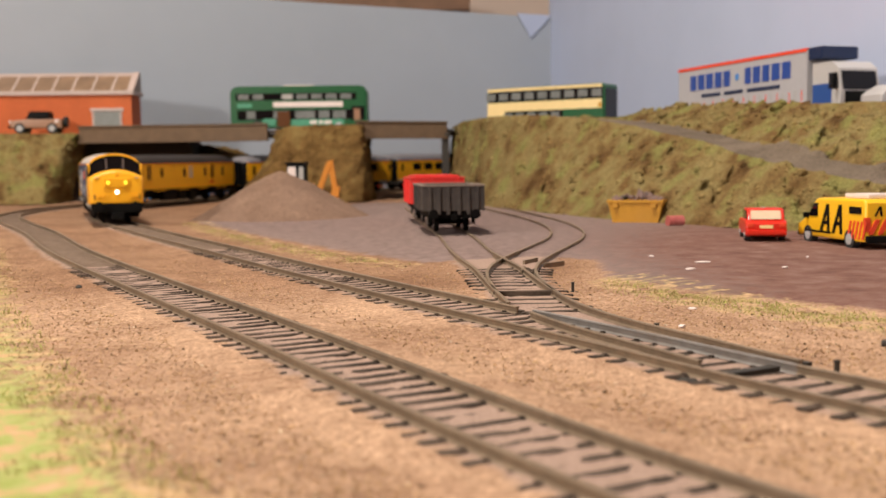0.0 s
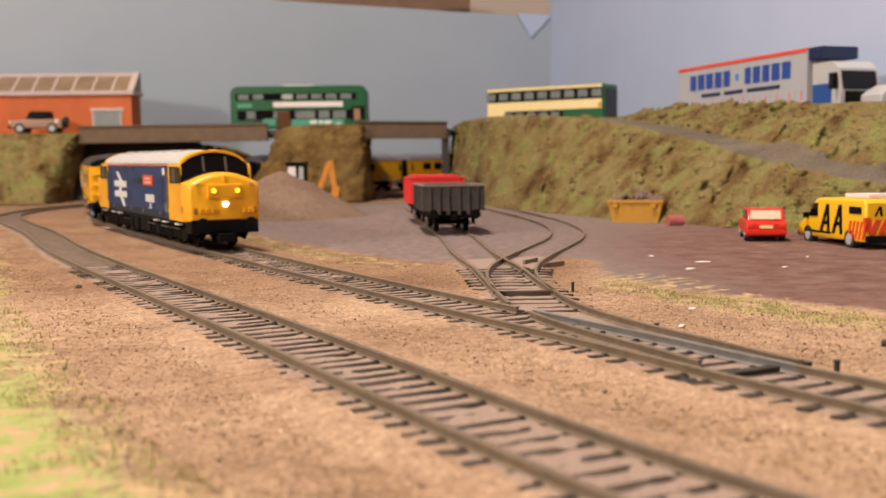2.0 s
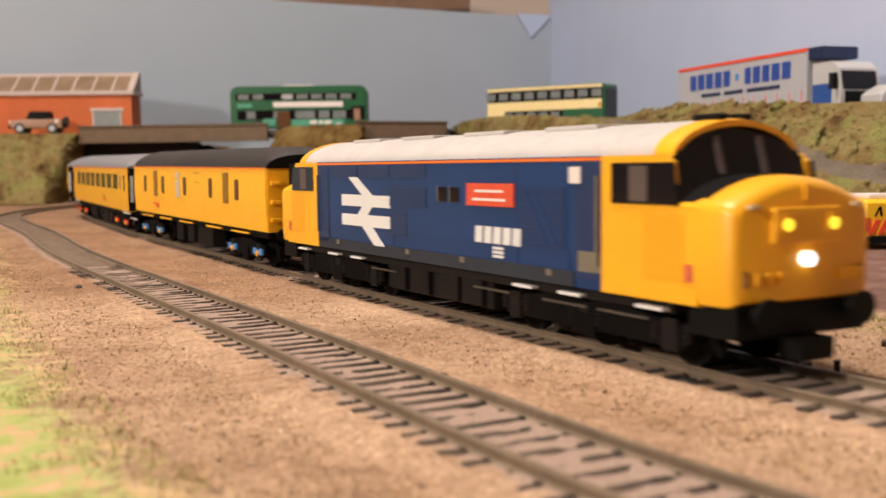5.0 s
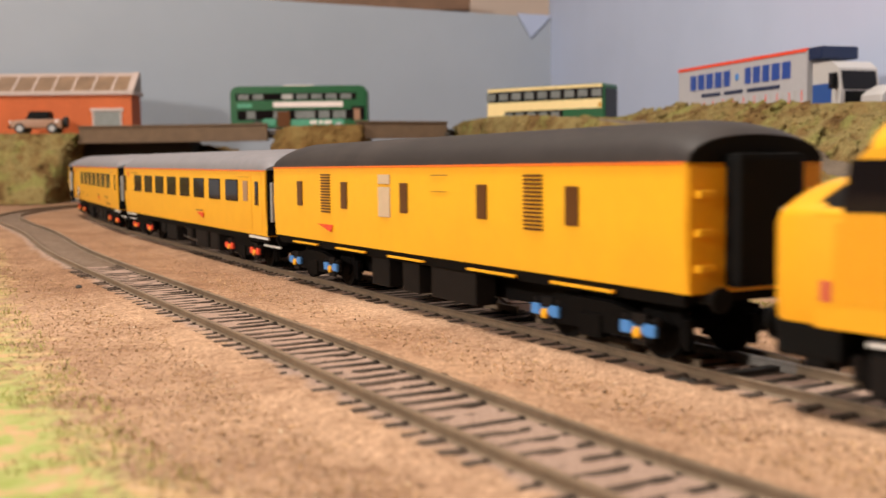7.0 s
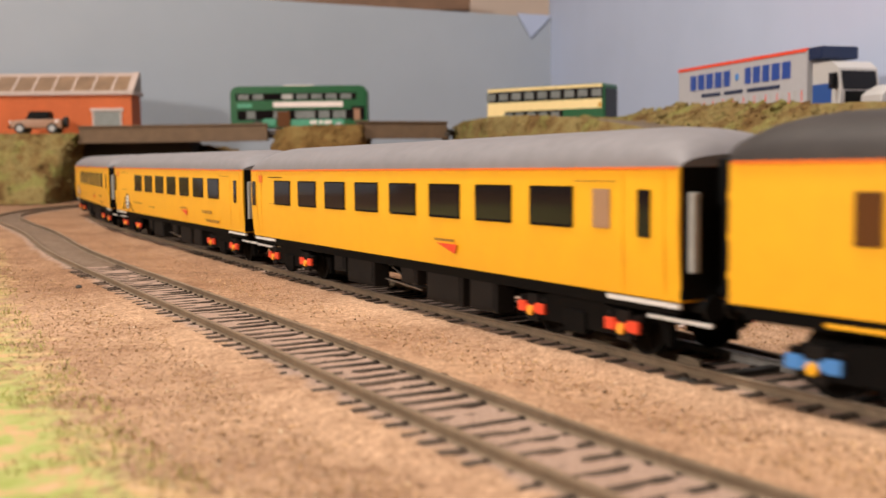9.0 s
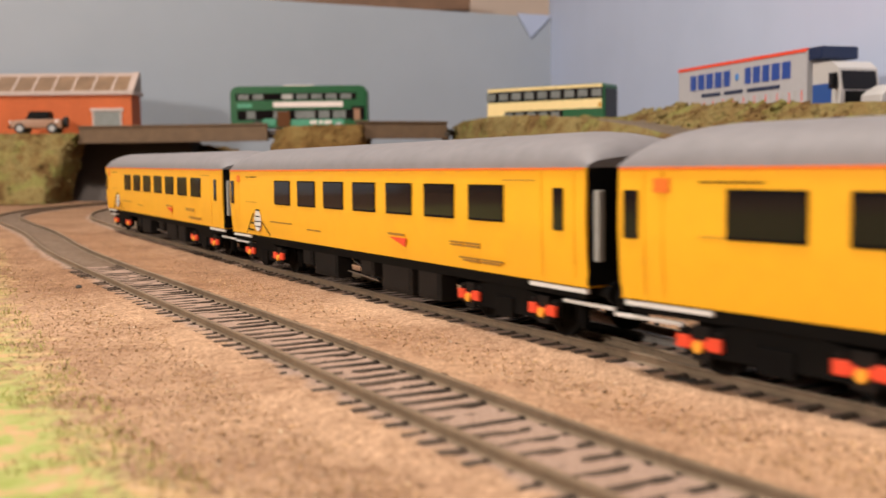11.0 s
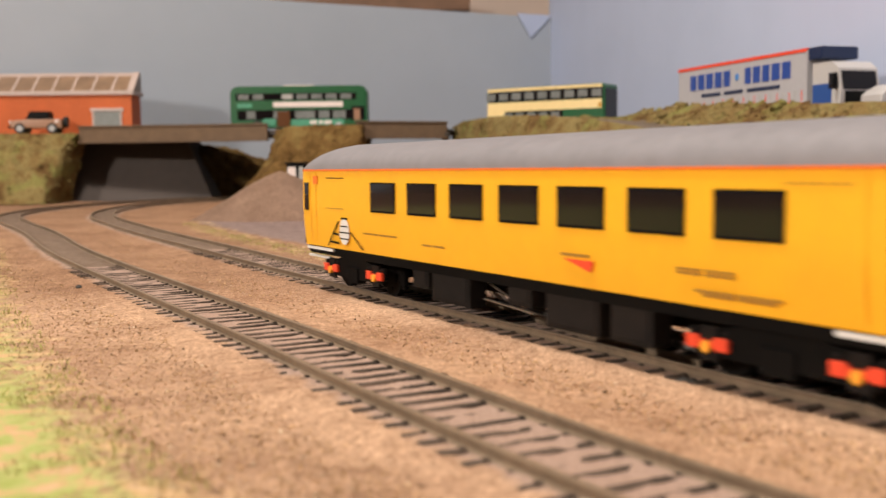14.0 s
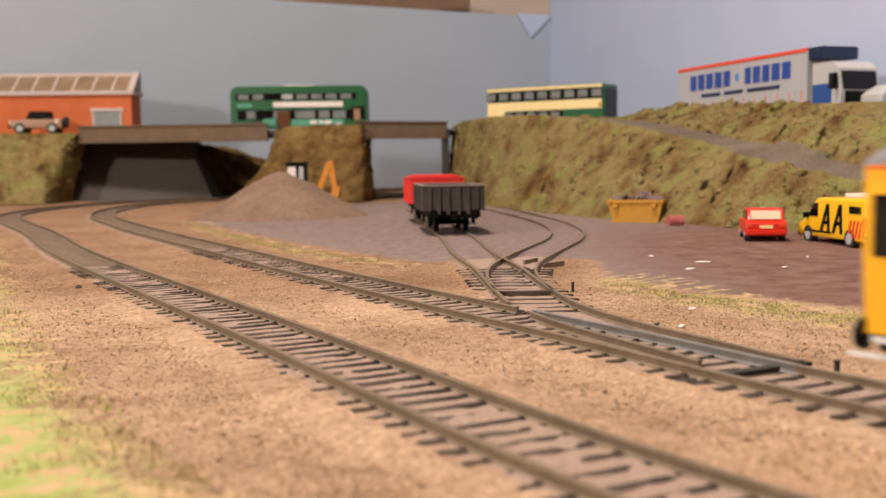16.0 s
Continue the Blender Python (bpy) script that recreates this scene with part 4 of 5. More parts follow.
slab_wall("backdrop_board", -1005, 1024, 170, 1640, -20, 259, 6, "sky_board", "pale grey-blue painted sky board")
slab_wall("backdrop_paper", 165, 1646, 450, 330, -20, 420, 6, "sky_paper", "light blue sky board meeting the grey one")
ob = link_mesh("paper_flap", prism([(-62, 262), (-38, 227), (0, 262)], "y", -1.2, 0), "sky_paper")
ob.matrix_basis = pose(0.168, 1.6375, 0, 0, 0, 27.67)
tagged(ob, "torn corner of the pale blue sky paper", "paper")
slab_wall("wall_north", -2200, 2300, 2200, 2300, -900, 1500, 60, "room_wall", "plain pinkish room wall")
slab_wall("wall_south", 2200, -2000, -2200, -2000, -900, 1500, 60, "room_wall", "plain room wall")
slab_wall("wall_west", -2200, -2000, -2200, 2300, -900, 1500, 60, "room_wall", "plain room wall")
slab_wall("wall_east", 2200, 2300, 2200, -2000, -900, 1500, 60, "room_wall", "plain room wall")
tagged(link_mesh("ceiling", box(-2260, 2260, -2060, 2360, 1500, 1540), "ceiling_white"), "white room ceiling", "ceiling", kind="structure")
tagged(link_mesh("floor", box(-2260, 2260, -2060, 2360, -940, -900), "room_wood"), "brown room floor", "floor", kind="structure")
ob = link_mesh("wooden_shelf", box(-900, 60, 2180, 2290, 352, 372, 2), "room_wood")
tagged(ob, "dark wooden shelf on the room wall", "shelf")
part("shelf_edge", box(-900, 60, 2176, 2180, 350, 374, 0.8), "room_wood", ob)


# ---- embankments ----
def along(line_, n):
    """Resample a polyline of points to n points."""
    p = np.array(line_, float)
    s = np.concatenate([[0], np.cumsum(np.linalg.norm(np.diff(p, axis=0), axis=1))])
    u = np.linspace(0, s[-1], n)
    return np.stack([np.interp(u, s, p[:, k]) for k in range(p.shape[1])], 1)


def bank(name, lines, mat, label, n=90, rows=14, rough=4.0, clumps=0, seed=1, calm=()):
    """A mound skinned through lines (foot to crest), roughened, with tufts of flock on it. calm: gaps between lines kept smooth."""
    L = [along(l, n) for l in lines]
    grid = []
    for k in range(len(L) - 1):
        for j in range(rows):
            t = j / rows
            grid.append((L[k] * (1 - t) + L[k + 1] * t, 0.12 if k in calm else 1.0))
    grid.append((L[-1], 1.0))
    co, nv = [], len(grid)
    for r, (g_, a) in enumerate(grid):
        for x, y, z in g_:
            e = 0.25 if r == 0 else 1.0
            d = e * a * rough * (0.8 * noise.noise((x * 0.022 + seed, y * 0.022, z * 0.03)) + 0.8 * noise.noise((x * 0.07 + seed, y * 0.07, z * 0.08)) + 0.42 * noise.noise((x * 0.15, y * 0.15 + seed, z * 0.15)) + 0.2 * noise.noise((x * 0.36, y * 0.36 + seed, z * 0.36)))
            co.append((x + 0.5 * d, y - d, z + 0.6 * d))
    i = np.arange(nv * n).reshape(nv, n)
    faces = np.stack([i[:-1, :-1], i[:-1, 1:], i[1:, 1:], i[1:, :-1]], -1).reshape(-1, 4).tolist()
    me = bpy.data.meshes.new(name)
    me.from_pydata([[c * MM for c in p] for p in co], [], faces)
    mats = mat if isinstance(mat, list) else [mat]
    for m in mats:
        me.materials.append(MATS[m])
    if calm and len(mats) > 1:
        for f, poly in enumerate(me.polygons):
            if (f // (n - 1)) // rows in calm:
                poly.material_index = 1
    me.polygons.foreach_set("use_smooth", [True] * len(me.polygons))
    ob = tagged(new(name, me), label, "embankment", kind="structure")
    if clumps:
        rnd = random.Random(seed)
        vs, fs = [], []
        for _ in range(clumps):
            r = rnd.randrange(nv - 1)
            if (r // rows) in calm:
                continue
            c = co[r * n + rnd.randrange(n)]
            s = rnd.uniform(0.5, 1.3) if rnd.random() < 0.7 else rnd.uniform(1.4, 3.2)
            c = (c[0], c[1] + 0.45 * s, c[2] - 0.2 * s)
            b = len(vs)
            turn = rnd.uniform(0, 6.28)
            for ring, rz, rr_, m_ in ((0, -0.35, 0.8, 6), (1, 0.2, 1.0, 6), (2, 0.65, 0.6, 6)):
                for q in range(6):
                    u = turn + q * pi / 3 + ring * 0.5
                    w = rr_ * rnd.uniform(0.7, 1.2)
                    vs.append([(c[0] + s * w * cos(u)) * MM, (c[1] + s * w * sin(u)) * MM, (c[2] + s * (rz + rnd.uniform(-0.12, 0.12))) * MM])
            vs.append([c[0] * MM, c[1] * MM, (c[2] + s * 0.8) * MM])
            for ring in range(2):
                for q in range(6):
                    i0, i1 = b + ring * 6 + q, b + ring * 6 + (q + 1) % 6
                    fs.append((i0, i1, i1 + 6, i0 + 6))
            for q in range(6):
                fs.append((b + 12 + q, b + 12 + (q + 1) % 6, b + 18))
        me2 = bpy.data.meshes.new("moss_clumps")
        me2.from_pydata(vs, [], fs)
        me2.polygons.foreach_set("use_smooth", [True] * len(me2.polygons))
        me2.materials.append(MATS[mats[0]])
        tagged(new("moss_clumps", me2), "tufts of green and brown flock on the bank", "moss", kind="stuff")
    return ob


FOOT = [(6, 1230, 3), (10, 1060, 4), (41, 905, 2), (78, 800, 1), (112, 715, 1), (140, 660, 0), (172, 612, 0), (205, 580, 0), (240, 548, -1), (300, 500, -2), (420, 420, -2)]
CREST = [(14, 1260, 84), (22, 1120, 84), (46, 985, 83), (80, 905, 80), (120, 835, 73), (138, 800, 67), (172, 715, 53), (188, 672, 43), (203, 628, 35), (232, 566, 26), (330, 470, 16), (440, 380, 6)]
ROAD = [(20, 1275, 83), (40, 1160, 82), (90, 1060, 80), (130, 960, 78), (158, 880, 73), (176, 810, 66), (193, 730, 56), (212, 665, 46), (243, 595, 33), (350, 510, 22), (460, 420, 10)]
UPPER = [(24, 1290, 83), (60, 1200, 80), (110, 1100, 79), (150, 1000, 80), (178, 930, 82), (194, 860, 83), (214, 780, 81), (240, 700, 76), (268, 645, 74), (370, 560, 72), (480, 470, 72)]
BACK = [(40, 1600, 76), (180, 1590, 76), (260, 1400, 70), (320, 1150, 66), (350, 1040, 64), (375, 960, 63), (400, 860, 62), (430, 760, 62), (450, 690, 62), (480, 620, 73), (520, 520, 72)]
bank("embankment", [FOOT, CREST, ROAD, UPPER, BACK], ["bank_flock", "road_grey"], "mossy green and brown embankment with a dirt ramp", n=300, rows=26, rough=9.0, clumps=11000, seed=3, calm=(1, 3))
bank("embankment", [[(-700, 1080, 3), (-520, 1110, 4), (-445, 1105, 4), (-412, 1112, 4), (-408, 1180, 4)], [(-700, 1130, 60), (-520, 1135, 62), (-430, 1140, 60), (-402, 1145, 56), (-398, 1190, 55)],
                    [(-700, 1160, 78), (-520, 1160, 78), (-440, 1160, 78), (-398, 1165, 78), (-392, 1200, 78)], [(-700, 1400, 78), (-520, 1400, 78), (-440, 1400, 78), (-400, 1400, 78), (-388, 1400, 78)]],
     "bank_flock", "mossy bank beside the bridge", n=80, rows=14, rough=5.0, clumps=4000, seed=5, calm=(2,))
bank("embankment", [[(-322, 1210, 5), (-290, 1215, 5), (-262, 1245, 6), (-215, 1310, 6)], [(-318, 1240, 48), (-290, 1245, 48), (-258, 1275, 40), (-205, 1345, 34)],
                    [(-312, 1275, 70), (-280, 1285, 66), (-240, 1320, 52), (-190, 1390, 40)], [(-312, 1400, 66), (-280, 1400, 66), (-240, 1420, 50), (-190, 1430, 40)]],
     "brown_flock", "brown mossy bank behind the tracks", n=60, rows=10, rough=4.0, clumps=900, seed=8)

# central bridge pier: a mossy earth block with raked sides
bank("embankment", [[(-160, 1150, 5), (-214, 1095, 5), (-190, 1040, 5), (-120, 1050, 5), (-78, 1062, 5), (-72, 1150, 6), (-95, 1190, 6)],
                    [(-150, 1155, 45), (-183, 1110, 42), (-168, 1080, 45), (-122, 1080, 48), (-80, 1082, 48), (-75, 1160, 48), (-95, 1185, 48)],
                    [(-140, 1155, 79), (-172, 1130, 78), (-160, 1102, 79), (-122, 1098, 80), (-82, 1098, 79), (-78, 1160, 79), (-95, 1180, 79)],
                    [(-130, 1150, 80), (-150, 1135, 80), (-140, 1125, 80), (-120, 1122, 81), (-100, 1122, 80), (-95, 1150, 80), (-110, 1160, 80)]],
     "brown_flock", "brown mossy earth pier between the bridge spans", n=90, rows=14, rough=4.0, clumps=1600, seed=11)


# ---- bridge ----
def girder(x0, y0, x1, y1, z0, z1, label):
    L = hypot(x1 - x0, y1 - y0)
    g_ = thing("bridge_girder", label, "bridge", pose(x0 * MM, y0 * MM, 0, 0, 0, math.degrees(atan2(y1 - y0, x1 - x0))), "bridge girders")
    part("web", box(0, L, 0, 6, z0, z1, 0.4), "girder_brown", g_)
    part("flange", box(-0.5, L + 0.5, -1.5, 7.5, z1, z1 + 1.6, 0.3), "girder_brown", g_)
    part("flange", box(-0.5, L + 0.5, -1.5, 7.5, z0 - 1.6, z0, 0.3), "girder_brown", g_)
    return g_


girder(-394, 1172, -186, 1150, 69, 84.5, "plain brown girder over the wide opening")
girder(-86, 1110, 6, 1150, 69, 84, "brown girder over the narrow opening")
tagged(link_mesh("bridge_deck", prism([(-394, 1180), (-186, 1158), (-86, 1120), (6, 1158), (30, 1300), (-394, 1300)], "z", 74, 78.5), "slab_grey"), "grey road deck of the bridge", "bridge")
ob = thing("bridge_abutment", "dark grey sloping concrete abutment under the bridge", "abutment")
part("slope", loft([[(-445, 1190, 3), (-256, 1196, 5), (-256, 1300, 5), (-445, 1300, 3)], [(-410, 1236, 72), (-292, 1236, 72), (-292, 1300, 72), (-410, 1300, 72)]]), "slab_grey", ob)
part("bearing_shelf", box(-412, -290, 1230, 1300, 72, 74, 0.3), "slab_grey", ob)
ob = thing("bridge_abutment", "dark narrow abutment column at the embankment", "abutment")
part("column", box(0, 8, 1150, 1200, 3, 70, 0.8), "timber_black", ob)
part("capping", box(-1, 9, 1149, 1201, 70, 74, 0.5), "timber_black", ob)


# ---- sheds, vehicles on the road ----
def build_shed():
    sh = thing("brick_shed", "orange brick shed with white trim and glazed amber roof", "building", pose(-0.350, 1.222, 0.0765, 0, 0, 2))
    part("wall", box(-200, 0, 0, 42, 0, 46.5), "brick_orange", sh, "orange brick wall")
    part("fascia", box(-203, 3, -3, 45, 46.5, 51, 0.4), "shed_trim", sh, "white fascia board")
    part("roof", prism([(-1, 51), (44, 51), (44, 70), (36, 72), (30, 72)], "x", -201, 1), "roof_amber", sh, "amber glazed roof slope")
    for x in [-200 + 22.2 * k for k in range(9)]:
        bm = prism([(-1.8, 51), (-1, 50.6), (31, 71.8), (30, 72.8)], "x", x, x + 2.2)
        part("glazing_bar", bm, "shed_trim", sh)
    part("ridge", prism([(26, 69.5), (38, 71), (38, 74), (26, 73)], "x", -202, 2), "shed_trim", sh)
    part("bargeboard", prism([(-2.5, 50.8), (0.5, 50.8), (33, 72), (30, 74)], "x", -4, 3), "shed_trim", sh)
    d = part("shutter_door", box(-42, -13, -0.8, 0, 0, 28), "shed_door", sh, "grey panelled door")
    for k in range(4):
        part("panel", box(-40 + k * 6.8, -35 + k * 6.8, -1.3, -0.8, 4, 25, 0.2), "shed_door", d)
    part("lintel", box(-46, -9, -1.8, 0, 28, 31.5, 0.3), "shed_trim", d)
    for x in (-44, -13):
        part("jamb", box(x, x + 2, -1.5, 0, 0, 28), "shed_trim", d)
    bm = bmesh.new()
    for z in range(3, 46, 3):
        add_box(bm, -199, -46, -0.25, 0, z, z + 0.35)
    part("mortar_course", bm, "brick_orange", sh)
    return sh


build_shed()


def build_bus(kind):
    L, W, Hh = (152, 33, 50) if kind == "green" else (138, 33, 55)
    bu = thing("double_decker_bus", "green double-decker bus with rounded ends and pale band" if kind == "green" else "cream and green double-decker bus", "bus", None, "buses on the road")
    r = 9 if kind == "green" else 3.5
    def rr(x0, x1, z0, z1, rad, n=5):
        pts = []
        for cx, cz, a0 in ((x1 - rad, z1 - rad, 0), (x0 + rad, z1 - rad, 90)):
            pts += [(cx + rad * cos(radians(a0 + 90 * k / n)), cz + rad * sin(radians(a0 + 90 * k / n))) for k in range(n + 1)]
        return [(x1, z0)] + pts + [(x0, z0)]
    main = "bus_green" if kind == "green" else "bus_green"
    bm = prism(rr(-L / 2, L / 2, 4, Hh, r), "y", -W / 2, W / 2)
    bmesh.ops.bevel(bm, geom=[e for e in bm.edges if abs(abs(e.verts[0].co.y) - W / 2 * MM) < 1e-6 and abs(e.verts[0].co.y - e.verts[1].co.y) < 1e-6 and max(e.verts[0].co.z, e.verts[1].co.z) > 0.01], offset=1.4 * MM, segments=2, affect="EDGES")
    part("body", bm, main, bu, "", True)
    Y = -W / 2
    def flat(name, x0, x1, z0, z1, mat, label="", off=0.35, parent=None):
        return part(name, box(x0, x1, Y - off, Y + 0.1, z0, z1, 0.12), mat, parent or bu, label)
    if kind == "green":
        flat("upper_window_band", -70, 64, 34.5, 42, "dark_glass", "dark upper window band", 0.25)
        for k in range(8):
            if k not in (2,):
                flat("window", -67 + k * 16.2, -55 + k * 16.2, 35.3, 41, "bus_window" if k != 3 else "shutter_grey", "", 0.4)
        flat("pale_band", -28, 49, 26.5, 32.5, "trim_white", "pale advert band", 0.4)
        flat("pale_band", -68, -52, 26.5, 31, "bus_mint", "", 0.4)
        flat("lower_window_band", -68, 58, 13, 23.5, "dark_glass", "", 0.25)
        for a, b in ((-58, -48), (-28, -10), (-4, 18), (22, 34), (38, 52)):
            flat("window", a, b, 14, 22.5, "bus_window", "", 0.4)
        flat("door", -24, -10, 5, 22, "brown_glass", "dark entrance door", 0.45)
        flat("skirt_flash", -40, -26, 6, 14, "bus_mint", "", 0.4)
        flat("skirt_flash", -8, 50, 5.5, 13, "bus_mint", "mint green skirt", 0.4)
        for a, b in ((12, 20), (22, 26), (28, 36)):
            flat("lettering_bar", a, b, 8, 11.5, "trim_white", "", 0.5)
        flat("cab_window", 58, 73, 12, 27, "dark_glass", "", 0.3)
        flat("driver_panel", 61, 68, 12, 24, "jeep_tan", "", 0.4)
        part("roof_pod", box(-18, 16, -8, 8, Hh - 0.3, Hh + 1.6, 0.6), "trim_white", bu)
    else:
        flat("cream_band", -L / 2 + 0.4, L / 2 - 3, 30, 39.5, "bus_cream", "cream waist band", 0.3)
        flat("cream_band", -L / 2 + 0.4, -L / 2 + 22, 19, 30, "bus_cream", "", 0.32)
        flat("roof_band", -L / 2 + 0.4, L / 2 - 3, Hh - 3.5, Hh - 0.6, "bus_cream", "", 0.3)
        flat("upper_window_band", -L / 2 + 2, L / 2 - 2, 40, 51.2, "dark_glass", "dark upper window band", 0.25)
        for k in range(9):
            flat("window", -70 + k * 15.6, -59 + k * 15.6, 42, 49.5, "bus_window", "", 0.4)
        flat("lower_window_band", -52, 56, 17.5, 29.5, "dark_glass", "", 0.25)
        for k in range(5):
            flat("window", -48 + k * 14, -38 + k * 14, 19, 28, "bus_window", "", 0.4)
        flat("advert_panel", 22, 60, 17.5, 29.5, "bus_green", "", 0.42)
        flat("cream_skirt", -56, 40, 10, 16.5, "bus_cream", "", 0.35)
        flat("advert_flash", 10, 52, 12, 21, "trim_white", "", 0.5)
        flat("emblem", 62, 66, 31, 35, "skip_yellow", "", 0.5)
        part("windscreen", box(L / 2 - 0.2, L / 2 + 0.4, -W / 2 + 2, W / 2 - 2, 14, 50, 0.2), "dark_glass", bu)
    for x in (-46, 44):
        wheel(bu, x, -W / 2 + 2.2, 6.2, 6.2, 5)
        wheel(bu, x, W / 2 - 2.2, 6.2, 6.2, 5)
    return bu


build_bus("green").matrix_basis = pose(-0.158, 1.215, 0.0787, 0, 0, 0)
build_bus("cream").matrix_basis = pose(0.117, 1.150, 0.0655, 0, 0, -33)


def build_truck():
    tk = thing("articulated_lorry", "grey curtain-sided lorry with white and blue cab", "lorry", pose(0.2509, 0.867, 0.0665, 0, 0, -72.1))
    L = 178
    Y = -16.5
    part("trailer", box(-L / 2, L / 2, Y, 16.5, 13, 52, 0.5), "truck_side", tk, "pale grey curtain side")
    for k in range(24):
        part("curtain_strap", box(-L / 2 + 4 + k * 7.3, -L / 2 + 4.8 + k * 7.3, Y - 0.35, Y, 11.5, 23), "mark_red" if k % 2 else "shutter_grey", tk)
    part("top_rail", box(-L / 2 - 0.2, L / 2 - 0.2, Y - 0.5, 16.9, 50.3, 53, 0.3), "mark_red", tk, "red top rail")
    # the haulier's name as plain blue shapes
    x = -L / 2 + 20
    for w_, gap in ((9, 3), (10, 3), (10, 3), (10, 3), (9, 8), (4, 9), (8, 3), (9, 3), (9, 3), (10, 3), (10, 3)):
        if w_ > 4:
            part("lettering_bar", box(x, x + w_, Y - 0.5, Y, 33.0, 45.5), "mark_navy", tk)
        else:
            part("lettering_bar", box(x, x + w_, Y - 0.5, Y, 37, 42), "mark_blue", tk)
        x += w_ + gap
    for a, b in ((38, 66), (72, 98), (104, 146)):
        part("lettering_bar", box(-L / 2 + a, -L / 2 + b, Y - 0.5, Y, 26.6, 29.2), "deep_navy", tk)
    part("headboard", box(L / 2, L / 2 + 15, Y + 1, 15.5, 44, 53.0, 1.0), "deep_navy", tk, "dark blue roof deflector")
    cab = part("cab", prism([(L / 2 + 6, 8), (L / 2 + 36, 8), (L / 2 + 37, 20), (L / 2 + 34, 36), (L / 2 + 27, 41), (L / 2 + 6, 41)], "y", Y + 0.5, 16), "truck_white", tk, "white cab")
    part("side_panel", box(L / 2 + 6.5, L / 2 + 27, Y + 0.1, Y + 0.6, 9, 26), "truck_blue", cab, "blue lower cab panel")
    part("side_window", box(L / 2 + 24, L / 2 + 33, Y + 0.1, Y + 0.6, 22, 33), "dark_glass", cab)
    bm = prism([(L / 2 + 36.6, 21), (L / 2 + 37.4, 21), (L / 2 + 35.0, 34), (L / 2 + 34.2, 34)], "y", Y + 2.2, 14)
    part("windscreen", bm, "dark_glass", cab, "black windscreen")
    part("grille", box(L / 2 + 36.2, L / 2 + 37.6, Y + 4, 12, 10, 20, 0.3), "mark_black", cab)
    part("mirror", box(L / 2 + 33, L / 2 + 35, Y - 4, Y - 1, 22, 32, 0.4), "mark_black", cab)
    part("bumper", box(L / 2 + 34, L / 2 + 38.4, Y + 0.5, 16, 3.5, 9, 0.5), "mark_red", cab)
    for x in (-62, -50, -38, L / 2 + 14, L / 2 + 30):
        for y in (Y + 3.5, 13):
            wheel(tk, x, y, 6.4, 6.4, 5)
    part("chassis", box(-L / 2 + 2, L / 2 + 30, -8, 8, 8, 13), "underframe_black", tk)
    part("side_guard", box(-28, 30, Y + 0.5, Y + 1.4, 5, 12, 0.3), "mark_black", tk)
    return tk


build_truck()


def body_of(profile, w, name, mat, parent, bevel=1.6, label=""):
    bm = prism(profile, "y", -w / 2, w / 2)
    es = [e for e in bm.edges if abs(e.verts[0].co.y - e.verts[1].co.y) < 1e-7]
    bmesh.ops.bevel(bm, geom=es, offset=bevel * MM, segments=3, affect="EDGES", profile=0.6)
    return part(name, bm, mat, parent, label, True)


def build_hatchback():
    """Seen from behind: x points to the front."""
    c = thing("red_car", "small red hatchback parked on the yard", "car", pose(0.1608, 0.540, -0.0003, 0, 0, 79))
    w = 22.5
    body_of([(-24, 3.2), (25, 3.2), (26, 8), (24, 10.8), (9, 12.2), (-22.5, 12.0), (-25, 10), (-25.2, 5)], w, "body", "car_red", c, 1.2, "glossy red body")
    body_of([(-22.6, 11.8), (10, 11.8), (3, 17.6), (1, 18.3), (-16.5, 18.4), (-18.2, 17.8)], w - 2.2, "cabin", "car_red", c, 1.1)
    # opaque cream stands in for the reflection on the rear glass
    part("rear_window", prism([(-22.7, 12.6), (-22.2, 12.6), (-18.9, 17.3), (-19.4, 17.3)], "y", -8.2, 8.2), "pale_cream", c, "rear window with its pale reflection painted on")
    for s in (-1, 1):
        y = s * (w / 2 - 1.05)
        part("side_window", prism([(-19, 12.6), (6.5, 12.6), (2, 17.2), (-16, 17.2)], "y", min(y, y + s * 0.3), max(y, y + s * 0.3)), "dark_glass", c)
        part("tail_light", box(-25.6, -24.8, *sorted((s * 7, s * 10.6)), 8.4, 10.4, 0.2), "mark_red", c)
        for x in (-15, 16):
            wheel(c, x, s * (w / 2 - 1.8), 3.8, 3.8, 3.2)
    part("number_bar", box(-25.7, -25, -3.6, 3.6, 7.6, 9.3), "bus_cream", c)
    part("bumper", box(-26.4, -24.6, -w / 2 + 0.4, w / 2 - 0.4, 4, 6.6, 0.6), "car_red", c)
    part("roof_spot", cyl(-8, 0, 0, "z", 1.2, 18.2, 18.7, 10), "trim_white", c)
    return c


def shrink(ob, k, kz=None):
    """Bring a model to a slightly smaller scale."""
    for o in ob.children_recursive:
        for v in o.data.vertices:
            v.co = Vector((v.co.x * k, v.co.y * k, v.co.z * (kz or k)))


shrink(build_hatchback(), 0.86, 0.87)


